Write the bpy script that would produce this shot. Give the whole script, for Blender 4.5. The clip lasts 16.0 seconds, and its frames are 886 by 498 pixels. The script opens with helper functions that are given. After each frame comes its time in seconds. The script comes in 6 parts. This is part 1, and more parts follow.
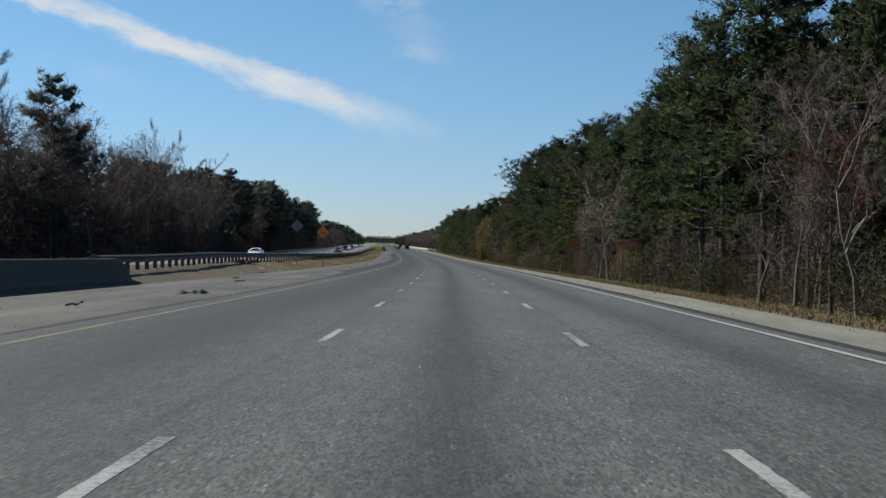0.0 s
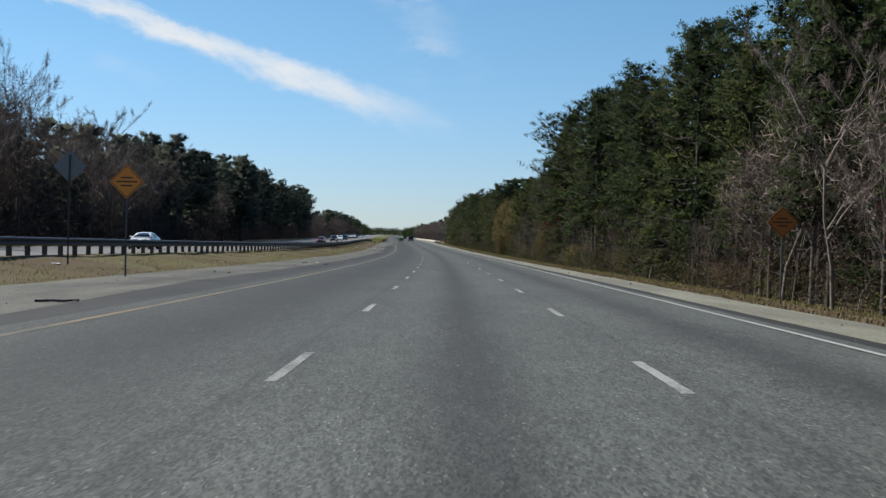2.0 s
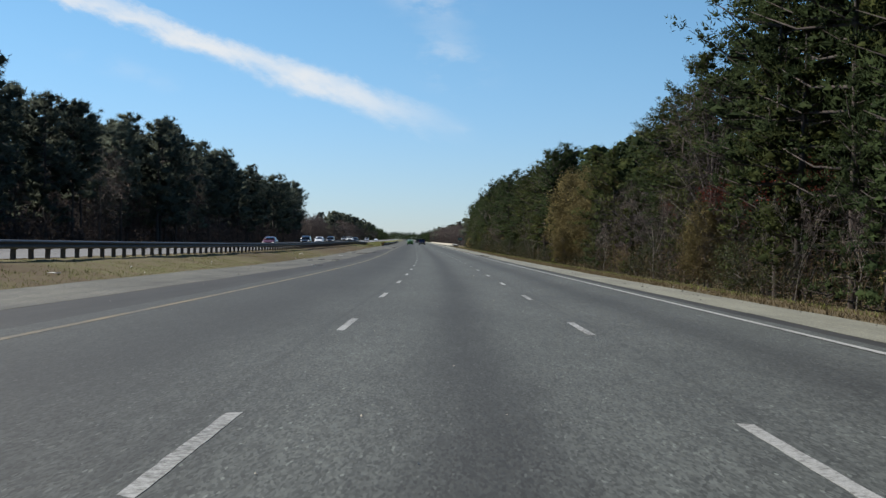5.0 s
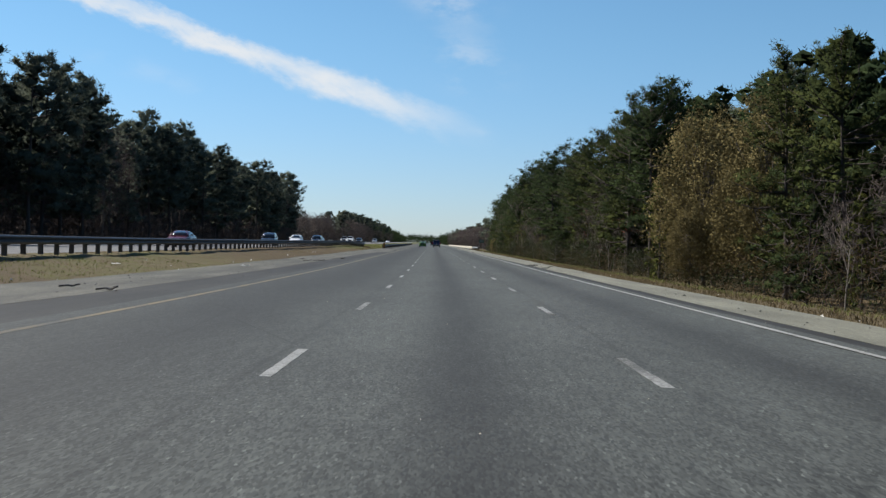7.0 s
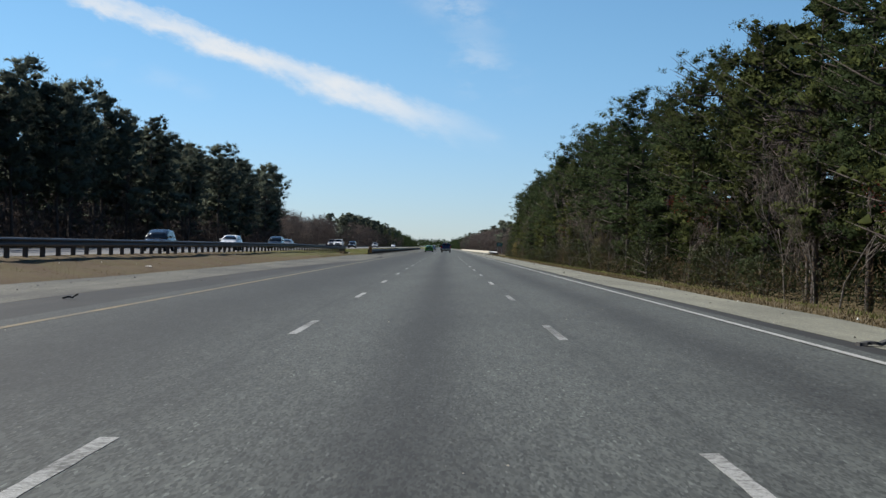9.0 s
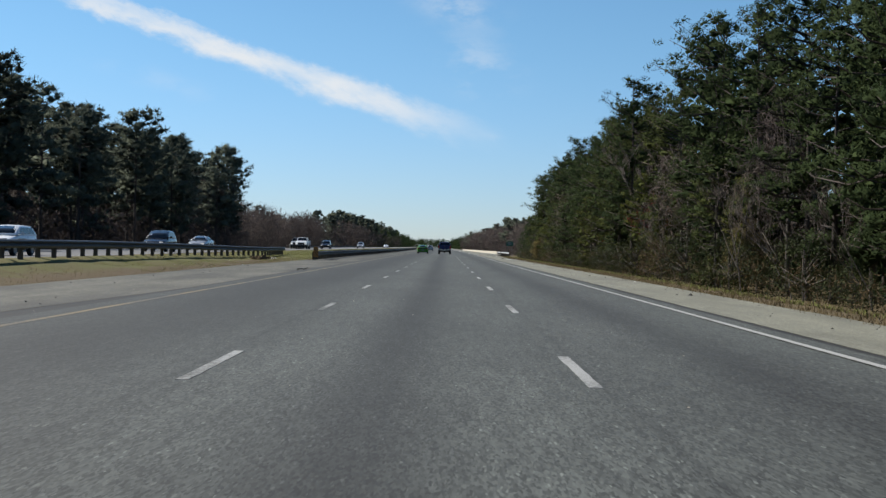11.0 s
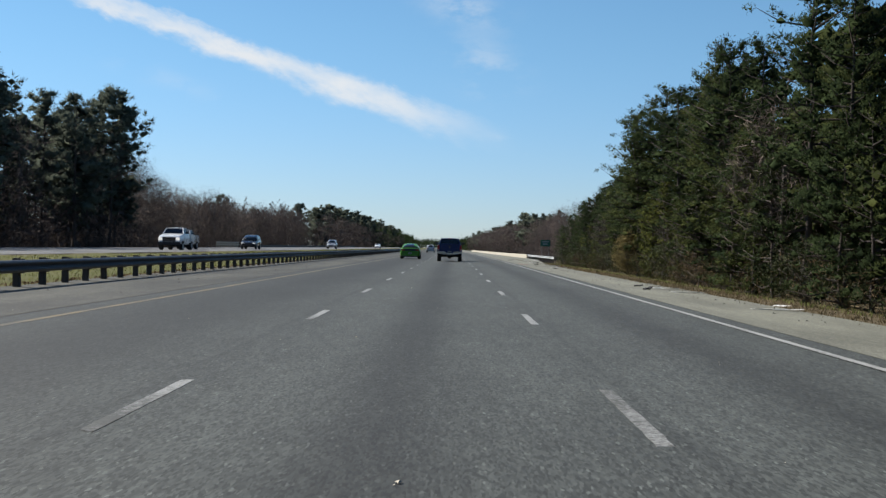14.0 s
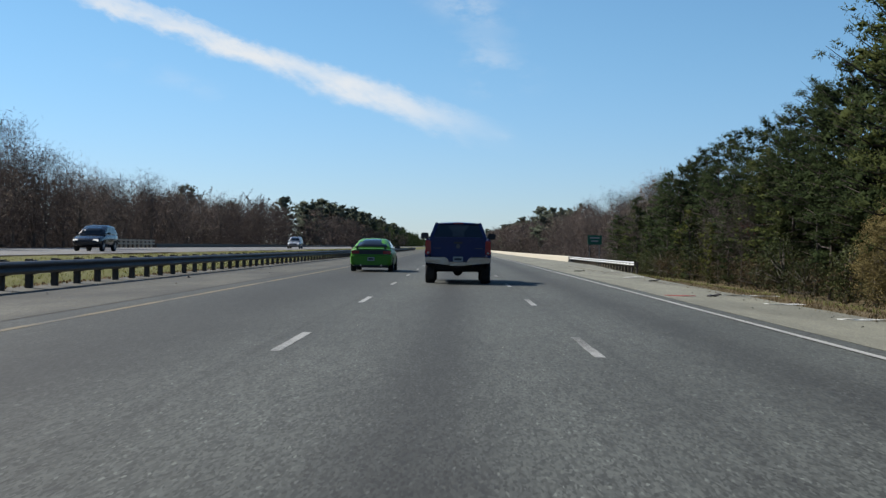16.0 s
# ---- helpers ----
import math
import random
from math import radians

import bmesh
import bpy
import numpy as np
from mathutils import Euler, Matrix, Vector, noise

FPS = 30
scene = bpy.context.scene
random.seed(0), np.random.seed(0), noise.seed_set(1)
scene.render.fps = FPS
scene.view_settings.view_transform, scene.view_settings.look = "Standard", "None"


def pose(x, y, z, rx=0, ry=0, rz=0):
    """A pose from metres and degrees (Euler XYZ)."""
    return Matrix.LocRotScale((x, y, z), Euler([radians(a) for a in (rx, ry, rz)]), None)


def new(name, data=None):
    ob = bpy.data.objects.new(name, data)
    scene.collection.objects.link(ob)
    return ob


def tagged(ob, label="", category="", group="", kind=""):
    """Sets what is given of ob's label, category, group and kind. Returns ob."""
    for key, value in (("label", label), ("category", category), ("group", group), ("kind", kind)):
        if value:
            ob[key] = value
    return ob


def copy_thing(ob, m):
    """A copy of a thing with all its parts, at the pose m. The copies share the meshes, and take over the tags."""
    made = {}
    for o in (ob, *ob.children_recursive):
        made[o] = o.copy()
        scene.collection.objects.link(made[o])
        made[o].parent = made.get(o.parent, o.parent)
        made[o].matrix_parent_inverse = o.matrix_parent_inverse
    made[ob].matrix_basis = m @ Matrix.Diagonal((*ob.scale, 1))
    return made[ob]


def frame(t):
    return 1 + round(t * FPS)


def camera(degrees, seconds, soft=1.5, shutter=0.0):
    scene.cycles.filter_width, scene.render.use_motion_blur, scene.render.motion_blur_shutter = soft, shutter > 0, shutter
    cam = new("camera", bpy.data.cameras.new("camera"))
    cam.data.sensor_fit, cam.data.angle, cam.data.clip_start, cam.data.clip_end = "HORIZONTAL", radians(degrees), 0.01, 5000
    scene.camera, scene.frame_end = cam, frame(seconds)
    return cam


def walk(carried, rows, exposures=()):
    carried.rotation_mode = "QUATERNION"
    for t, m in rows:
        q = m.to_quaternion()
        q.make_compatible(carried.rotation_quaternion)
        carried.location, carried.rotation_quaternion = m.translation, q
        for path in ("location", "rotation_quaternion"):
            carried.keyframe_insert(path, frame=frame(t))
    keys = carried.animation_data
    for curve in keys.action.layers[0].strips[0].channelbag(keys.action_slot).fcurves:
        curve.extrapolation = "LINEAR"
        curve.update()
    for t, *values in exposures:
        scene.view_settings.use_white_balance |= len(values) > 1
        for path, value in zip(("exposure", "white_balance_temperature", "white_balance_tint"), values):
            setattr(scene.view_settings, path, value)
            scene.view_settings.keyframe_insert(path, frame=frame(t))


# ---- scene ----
# Camera, driven along the middle lane of a three-lane carriageway
cam = camera(39.29, 16.0, soft=1.45, shutter=0.0)
walk(cam, [
    (0.0, pose(0.084, 3.506, 1.171, 89.703, -0.638, 0.869)),
    (0.5, pose(-0.077, 20.538, 0.981, 89.380, -0.932, 0.878)),
    (1.0, pose(-0.290, 37.695, 0.790, 89.296, -1.264, 1.004)),
    (1.5, pose(-0.494, 54.136, 0.610, 89.326, -1.171, 1.108)),
    (2.0, pose(-0.717, 70.775, 0.431, 89.366, -1.241, 1.298)),
    (2.5, pose(-1.044, 88.047, 0.249, 89.461, -1.212, 1.587)),
    (3.0, pose(-1.558, 105.008, 0.076, 89.377, -1.221, 1.472)),
    (3.5, pose(-1.923, 122.008, -0.090, 89.625, -1.099, 1.545)),
    (4.0, pose(-2.257, 139.326, -0.252, 89.459, -0.811, 1.669)),
    (4.5, pose(-2.717, 156.299, -0.401, 89.493, -0.839, 1.912)),
    (5.0, pose(-3.198, 173.271, -0.541, 89.573, -0.868, 2.155)),
    (5.5, pose(-3.724, 190.243, -0.670, 89.670, -0.897, 2.398)),
    (6.0, pose(-4.317, 207.213, -0.786, 89.751, -0.925, 2.641)),
    (6.5, pose(-5.002, 224.179, -0.890, 89.785, -0.954, 2.885)),
    (7.0, pose(-5.793, 240.961, -0.979, 89.704, -1.311, 3.002)),
    (7.5, pose(-6.579, 257.871, -1.053, 89.706, -1.253, 2.999)),
    (8.0, pose(-7.339, 274.539, -1.110, 89.828, -1.093, 2.994)),
    (8.5, pose(-8.147, 291.479, -1.151, 89.966, -1.012, 3.259)),
    (9.0, pose(-8.995, 308.550, -1.174, 89.907, -0.991, 3.588)),
    (9.5, pose(-9.969, 325.202, -1.179, 89.907, -0.920, 3.586)),
    (10.0, pose(-10.917, 341.855, -1.179, 89.907, -0.849, 3.584)),
    (10.5, pose(-11.851, 358.508, -1.179, 89.907, -0.778, 3.582)),
    (11.0, pose(-12.796, 375.161, -1.179, 89.907, -0.707, 3.579)),
    (11.5, pose(-13.781, 391.811, -1.179, 89.907, -0.637, 3.577)),
    (12.0, pose(-14.781, 408.848, -1.179, 89.858, -1.012, 3.669)),
    (12.5, pose(-15.762, 425.550, -1.179, 90.051, -1.155, 3.876)),
    (13.0, pose(-16.823, 442.340, -1.179, 89.994, -1.184, 3.884)),
    (13.5, pose(-17.857, 458.869, -1.179, 89.855, -1.154, 3.878)),
    (14.0, pose(-18.890, 475.658, -1.179, 89.925, -1.022, 3.845)),
    (14.5, pose(-19.921, 492.545, -1.179, 90.091, -1.084, 3.918)),
    (15.0, pose(-21.001, 509.011, -1.179, 89.912, -1.179, 3.923)),
    (15.5, pose(-22.015, 525.689, -1.179, 89.942, -0.931, 4.099)),
    (16.0, pose(-23.108, 542.548, -1.179, 89.879, -0.818, 4.122)),
], exposures=[(0.0, 0.56), (0.6, 0.74), (16.0, 0.74)])

# ---- light: low winter sun ahead and to the side, clear sky with a long cirrus streak ----
SUN_AZ, SUN_EL = radians(66), radians(40)
sun_dir = Vector((-math.sin(SUN_AZ) * math.cos(SUN_EL), math.cos(SUN_AZ) * math.cos(SUN_EL), math.sin(SUN_EL)))
sun_data = bpy.data.lights.new("sun", "SUN")
sun_data.energy, sun_data.angle, sun_data.color = 5.0, radians(0.53), (1.0, 0.95, 0.87)
sun = new("sun", sun_data)
sun.rotation_euler = sun_dir.to_track_quat("Z", "Y").to_euler()
sun.location = (0, 0, 300)

world = bpy.data.worlds.new("sky")
scene.world = world
world.use_nodes = True


class Nodes:
    """Small helper to wire node trees."""

    def __init__(self, tree):
        self.t = tree
        tree.nodes.clear()

    def add(self, kind, ins=None, **props):
        n = self.t.nodes.new(kind)
        for k, val in props.items():
            setattr(n, k, val)
        for k, val in (ins or {}).items():
            if hasattr(val, "is_output"):
                self.t.links.new(val, n.inputs[k])
            else:
                n.inputs[k].default_value = val
        return n

    def math(self, op, a, b=0.0, c=0.0, clamp=False):
        return self.add("ShaderNodeMath", {0: a, 1: b, 2: c}, operation=op, use_clamp=clamp).outputs[0]

    def mix(self, fac, a, b, blend="MIX"):
        n = self.add("ShaderNodeMix", {"Factor": fac}, data_type="RGBA", blend_type=blend)
        for key, val in ((6, a), (7, b)):
            if hasattr(val, "is_output"):
                self.t.links.new(val, n.inputs[key])
            else:
                n.inputs[key].default_value = (*val, 1)
        return n.outputs[2]

    def noise(self, vec, scale, detail=4.0, rough=0.55):
        n = self.add("ShaderNodeTexNoise", {"Scale": scale, "Detail": detail, "Roughness": rough})
        if vec is not None:
            self.t.links.new(vec, n.inputs["Vector"])
        return n.outputs["Fac"]

    def ramp(self, val, lo, hi, a=0.0, b=1.0, smooth=True):
        n = self.add("ShaderNodeMapRange", {0: val, 1: lo, 2: hi, 3: a, 4: b}, clamp=True,
                     interpolation_type="SMOOTHSTEP" if smooth else "LINEAR")
        return n.outputs[0]


w = Nodes(world.node_tree)
sky = w.add("ShaderNodeTexSky", sky_type="NISHITA", sun_disc=False, sun_elevation=SUN_EL, sun_rotation=-SUN_AZ,
            altitude=30.0, air_density=1.0, dust_density=0.05, ozone_density=1.5)
wdir = w.add("ShaderNodeTexCoord").outputs["Generated"]


def wdot(vec):
    return w.add("ShaderNodeVectorMath", {0: wdir, 1: tuple(vec)}, operation="DOT_PRODUCT").outputs["Value"]


c_a, c_b = Vector((-0.3227, 0.9286, 0.1836)).normalized(), Vector((-0.0235, 0.9958, 0.0882)).normalized()
c_n = c_a.cross(c_b).normalized()
if c_n.z < 0:
    c_n = -c_n
c_t = (c_b - c_a * c_a.dot(c_b)).normalized()
along, across = wdot(c_t), wdot(c_n)
streak_map = w.add("ShaderNodeCombineXYZ", {0: along, 1: across, 2: 0.0}).outputs[0]


def streak_noise(sx, sy, detail, rough=0.6):
    return w.noise(w.add("ShaderNodeMapping", {"Vector": streak_map, "Scale": (sx, sy, 1)}).outputs[0], 1.0, detail, rough)


wob = streak_noise(11, 5, 2.0)
fine = streak_noise(34, 75, 6.0, 0.65)
tuft = streak_noise(15, 34, 4.0)
bent = w.math("ADD", across, w.math("MULTIPLY_ADD", wob, 0.012, -0.006))
bent = w.math("ADD", bent, w.math("MULTIPLY_ADD", fine, 0.020, -0.010))
bent = w.math("ADD", bent, w.math("MULTIPLY_ADD", tuft, 0.020, -0.010))
bent = w.math("DIVIDE", bent, w.ramp(along, -0.02, 0.24, 0.66, 1.12))
body = w.math("MULTIPLY", w.ramp(bent, 0.012, 0.000), w.ramp(bent, -0.017, -0.001))
ends = w.math("MULTIPLY", w.ramp(along, 0.34, 0.20), w.ramp(along, -0.9, -0.25))
streak = w.math("MULTIPLY", w.math("MULTIPLY", body, ends), w.ramp(tuft, 0.25, 0.65, 0.55, 1.0))
cloud = w.math("MULTIPLY", streak, w.ramp(along, 0.0, 0.15, 0.82, 0.98))
# faint detached wisps: azimuth and tangent of the height, half widths, strength
puffy = w.noise(w.add("ShaderNodeMapping", {"Vector": wdir, "Rotation": (0, 0.35, 0), "Scale": (22, 22, 46)}).outputs[0], 1.0, 5.0, 0.62)
flat_dir = w.add("ShaderNodeSeparateXYZ", {0: wdir})
side, rise = w.math("DIVIDE", flat_dir.outputs[0], flat_dir.outputs[1]), w.math("DIVIDE", flat_dir.outputs[2], flat_dir.outputs[1])
ahead = w.ramp(flat_dir.outputs[1], 0.3, 0.5)
for az, el, wx, wz, k in ((-0.058, 0.196, 0.030, 0.014, 0.40), (-0.036, 0.150, 0.026, 0.018, 0.28), (-0.030, 0.125, 0.020, 0.010, 0.22), (-0.010, 0.083, 0.016, 0.004, 0.40), (-0.30, 0.135, 0.05, 0.008, 0.12)):
    px = w.math("POWER", w.math("DIVIDE", w.math("SUBTRACT", side, az), wx), 2.0)
    pz = w.math("POWER", w.math("DIVIDE", w.math("SUBTRACT", w.math("MULTIPLY_ADD", side, 0.3, rise), el + 0.3 * az), wz), 2.0)
    blob = w.math("POWER", 2.718, w.math("MULTIPLY", w.math("ADD", px, pz), -1.0))
    blob = w.math("MULTIPLY", w.math("MULTIPLY", blob, w.ramp(puffy, 0.40, 0.68)), ahead)
    cloud = w.math("MULTIPLY_ADD", blob, k, cloud, clamp=True)
haze = w.mix(w.ramp(wdot((0, 0, 1)), -0.02, 0.20), (0.60, 0.77, 1.18), (0.67, 0.95, 1.13))
deep = w.mix(1.0, sky.outputs[0], haze, "MULTIPLY")
tint = w.mix(cloud, deep, (7.6, 7.9, 8.2))
bg = w.add("ShaderNodeBackground", {"Color": tint, "Strength": 0.063})
w.add("ShaderNodeOutputWorld", {"Surface": bg.outputs[0]})

# ---- materials ----
def material(name, color=(0.5, 0.5, 0.5), rough=0.7, metal=0.0, spec=0.5):
    m = bpy.data.materials.new(name)
    m.use_nodes = True
    n = Nodes(m.node_tree)
    b = n.add("ShaderNodeBsdfPrincipled", {"Base Color": (*color, 1), "Roughness": rough, "Metallic": metal, "Specular IOR Level": spec})
    n.add("ShaderNodeOutputMaterial", {"Surface": b.outputs[0]})
    return m, n, b


def plain(name, color, rough=0.6, metal=0.0, spec=0.5, grain=0.12, scale=6.0, bump=0.0, vary=0.0):
    """A surface with two scales of mottling and, if wanted, fine relief and a shade of its own for each object."""
    m, n, b = material(name, color, rough, metal, spec)
    pos = n.add("ShaderNodeTexCoord").outputs["Object"]
    f = n.math("ADD", n.math("MULTIPLY", n.noise(pos, scale, 3), 0.6), n.math("MULTIPLY", n.noise(pos, scale * 9, 4), 0.4))
    k = n.ramp(f, 0.3, 0.7, 1 - grain, 1 + grain)
    if vary:
        k = n.math("MULTIPLY", k, n.math("MULTIPLY_ADD", n.add("ShaderNodeObjectInfo").outputs["Random"], 2 * vary, 1 - vary))
    col = n.mix(1.0, color, k, "MULTIPLY")
    n.t.links.new(col, b.inputs["Base Color"])
    n.t.links.new(n.ramp(f, 0.3, 0.7, max(0.02, rough - 0.08), min(1, rough + 0.08)), b.inputs["Roughness"])
    if bump:
        bn = n.add("ShaderNodeBump", {"Height": n.noise(pos, scale * 6, 5), "Strength": bump, "Distance": 0.02})
        n.t.links.new(bn.outputs[0], b.inputs["Normal"])
    return m


def leaf(name, dark, light, trans=0.25, rough=0.9, spec=0.04):
    """Foliage: each leaf its own shade, each tree its own tone, with some light coming through."""
    m, n, b = material(name, dark, rough, 0, spec)
    isl = n.add("ShaderNodeNewGeometry").outputs["Random Per Island"]
    rnd = n.add("ShaderNodeObjectInfo").outputs["Random"]
    pos = n.add("ShaderNodeTexCoord").outputs["Object"]
    clump = n.ramp(n.noise(pos, 0.55, 3), 0.32, 0.68)
    f = n.math("ADD", n.math("MULTIPLY", isl, 0.14), n.math("MULTIPLY", clump, 0.86))
    col = n.mix(f, dark, light)
    col = n.mix(1.0, col, n.math("MULTIPLY_ADD", rnd, 0.6, 0.7), "MULTIPLY")
    n.t.links.new(col, b.inputs["Base Color"])
    tr = n.add("ShaderNodeBsdfTranslucent", {"Color": col})
    mx = n.add("ShaderNodeMixShader", {0: trans, 1: b.outputs[0], 2: tr.outputs[0]})
    out = [x for x in n.t.nodes if x.type == "OUTPUT_MATERIAL"][0]
    n.t.links.new(mx.outputs[0], out.inputs["Surface"])
    return m


def road_material(name, base, dark_bands, spots=0.25, grain=0.5, warm=(1.0, 1.0, 1.0), cracks=True, ageing=None):
    """Worn paving on a map of metres across and along: oil-darkened and other darker bands, aggregate speckle, stains
    and fine cracks.
    """
    m, n, b = material(name, (base,) * 3, 0.82, 0, 0.35)
    uv = n.add("ShaderNodeUVMap").outputs[0]
    xyz = n.add("ShaderNodeSeparateXYZ", {0: uv})
    d = xyz.outputs[0]
    wav = n.noise(n.add("ShaderNodeMapping", {"Vector": uv, "Scale": (0.25, 0.02, 1)}).outputs[0], 1.0, 3)
    d = n.math("ADD", d, n.math("MULTIPLY_ADD", wav, 0.5, -0.25))
    val = None
    for centre, width, depth in dark_bands:
        g = n.math("POWER", 2.718, n.math("MULTIPLY", n.math("POWER", n.math("DIVIDE", n.math("SUBTRACT", d, centre), width), 2.0), -1.0))
        k = n.math("MULTIPLY_ADD", g, -depth, 1.0)
        val = k if val is None else n.math("MULTIPLY", val, k)
    if ageing:
        val = n.math("MULTIPLY", val, n.ramp(xyz.outputs[1], *ageing))
    blot = n.noise(n.add("ShaderNodeMapping", {"Vector": uv, "Scale": (0.5, 0.12, 1)}).outputs[0], 1.0, 5, 0.6)
    k = n.ramp(blot, 0.3, 0.7, 1 - spots * 0.6, 1 + spots * 0.4)
    val = k if val is None else n.math("MULTIPLY", val, k)
    # single stones of the aggregate, most of them dim, a few pale
    stone = n.add("ShaderNodeSeparateColor", {0: n.add("ShaderNodeTexVoronoi", {"Scale": 1.0, "Vector": n.add("ShaderNodeMapping", {"Vector": uv, "Scale": (64, 13, 1)}).outputs[0]}).outputs["Color"]})
    val = n.math("MULTIPLY", val, n.ramp(stone.outputs[0], 0.0, 1.0, 1 - grain * 0.8, 1 + grain * 0.6, False))
    val = n.math("MULTIPLY", val, n.ramp(stone.outputs[1], 0.93, 0.99, 1.0, 1 + grain * 1.1))
    patch = n.noise(n.add("ShaderNodeMapping", {"Vector": uv, "Scale": (7, 0.9, 1)}).outputs[0], 1.0, 4, 0.7)
    val = n.math("MULTIPLY", val, n.ramp(patch, 0.34, 0.66, 1 - grain * 0.22, 1 + grain * 0.20))
    if cracks:
        cell = n.add("ShaderNodeTexVoronoi", {"Scale": 1.0, "Vector": n.add("ShaderNodeMapping", {"Vector": uv, "Scale": (0.34, 0.05, 1)}).outputs[0]},
                     feature="DISTANCE_TO_EDGE").outputs["Distance"]
        gate = n.ramp(n.noise(uv, 0.06, 2), 0.58, 0.68)
        line = n.math("MULTIPLY", n.ramp(cell, 0.004, 0.0), gate)
        val = n.math("MULTIPLY", val, n.math("MULTIPLY_ADD", line, -0.55, 1.0))
    col = n.mix(1.0, tuple(base * c for c in warm), val, "MULTIPLY")
    n.t.links.new(col, b.inputs["Base Color"])
    bn = n.add("ShaderNodeBump", {"Height": n.noise(uv, 90.0, 2, 0.6), "Strength": 0.05, "Distance": 0.004})
    n.t.links.new(bn.outputs[0], b.inputs["Normal"])
    return m


def ground_material(name, a, bcol, c, straw, green, rust):
    """Bare earth and leaf litter, with dry thatch on the mown strips, greener on some stretches and rust-brown on others."""
    m, n, b = material(name, a, 0.95, 0, 0.1)
    pos = n.add("ShaderNodeTexCoord").outputs["Object"]
    xyz = n.add("ShaderNodeSeparateXYZ", {0: n.add("ShaderNodeUVMap").outputs[0]})
    across, along_s = xyz.outputs[0], xyz.outputs[1]
    col = n.mix(n.ramp(n.noise(pos, 0.09, 4), 0.38, 0.62), a, bcol)
    col = n.mix(n.ramp(n.noise(pos, 1.7, 5, 0.65), 0.48, 0.66), col, c)
    wob = n.math("MULTIPLY_ADD", n.noise(pos, 0.35, 4), 3.0, -1.5)
    edge_d = n.math("ADD", across, wob)
    verge = n.math("MULTIPLY", n.ramp(across, 7.5, 8.6), n.ramp(edge_d, 14.8, 13.4))
    median = n.math("MULTIPLY", n.ramp(across, -19.0, -17.6), n.ramp(across, -9.0, -10.6))
    patch = n.ramp(n.noise(pos, 0.5, 5, 0.6), 0.35, 0.65)
    worn = n.ramp(n.noise(pos, 0.035, 3, 0.6), 0.42, 0.58)
    med = n.mix(n.math("MULTIPLY", patch, 0.7), straw, green)
    med = n.mix(n.math("MULTIPLY", n.math("MAXIMUM", n.math("MULTIPLY", worn, 0.75), n.math("MULTIPLY", n.ramp(along_s, 290.0, 330.0), 0.9)), n.math("MULTIPLY_ADD", patch, -0.3, 1.0)), med, rust)
    med = n.mix(n.ramp(along_s, 96.0, 84.0), med, n.mix(n.math("MULTIPLY", patch, 0.6), (0.088, 0.078, 0.058), (0.062, 0.053, 0.038)))
    lush = n.mix(n.math("MULTIPLY", n.ramp(edge_d, -11.6, -12.8), n.math("MULTIPLY_ADD", patch, 0.4, 0.5)), n.mix(0.5, straw, rust), green)
    lush = n.mix(n.ramp(along_s, 455.0, 485.0), lush, n.mix(n.math("MULTIPLY_ADD", patch, 0.25, 0.75), straw, green))
    med = n.mix(n.ramp(along_s, 380.0, 430.0), med, lush)
    col = n.mix(n.math("MULTIPLY", median, 0.9), col, med)
    col = n.mix(n.math("MULTIPLY", verge, 0.9), col, n.mix(n.math("MULTIPLY", patch, 0.35), straw, rust))
    col = n.mix(1.0, col, n.ramp(n.noise(pos, 14.0, 3, 0.7), 0.25, 0.75, 0.8, 1.2), "MULTIPLY")
    n.t.links.new(col, b.inputs["Base Color"])
    bn = n.add("ShaderNodeBump", {"Height": n.noise(pos, 9.0, 5, 0.7), "Strength": 0.5, "Distance": 0.06})
    n.t.links.new(bn.outputs[0], b.inputs["Normal"])
    return m


# bands at -3.75 and -5.2: real lane darkening plus vignetting put into the colour
asphalt = road_material("asphalt_worn", 0.058, [(0.0, 0.55, 0.56), (3.55, 0.58, 0.46), (-2.05, 0.05, 0.22), (2.0, 0.05, 0.18), (-3.75, 1.5, 0.48), (-5.2, 2.2, 0.42), (-1.85, 0.35, 0.10), (1.85, 0.35, 0.08)], 0.30, 0.72, (0.945, 1.04, 0.94), True, (30.0, 170.0, 1.20, 0.90))
shoulder_dark = road_material("asphalt_edge_dark", 0.017, [(-7.1, 0.22, 0.25), (-7.7, 0.12, 0.2)], 0.7, 0.55, (1.05, 1.02, 0.88))
shoulder_pale = road_material("shoulder_concrete", 0.068, [(-9.0, 0.25, 0.2)], 0.8, 0.55, (1.08, 1.03, 0.80), True, (455.0, 520.0, 1.0, 0.74))
shoulder_right = road_material("shoulder_concrete_bright", 0.145, [], 0.45, 0.4, (1.06, 1.045, 0.80))
far_paving = road_material("far_carriageway", 0.114, [(-22.0, 0.6, 0.12), (-25.7, 0.6, 0.12), (-29.3, 0.6, 0.12)], 0.2, 0.3, (1.02, 1.0, 0.97))
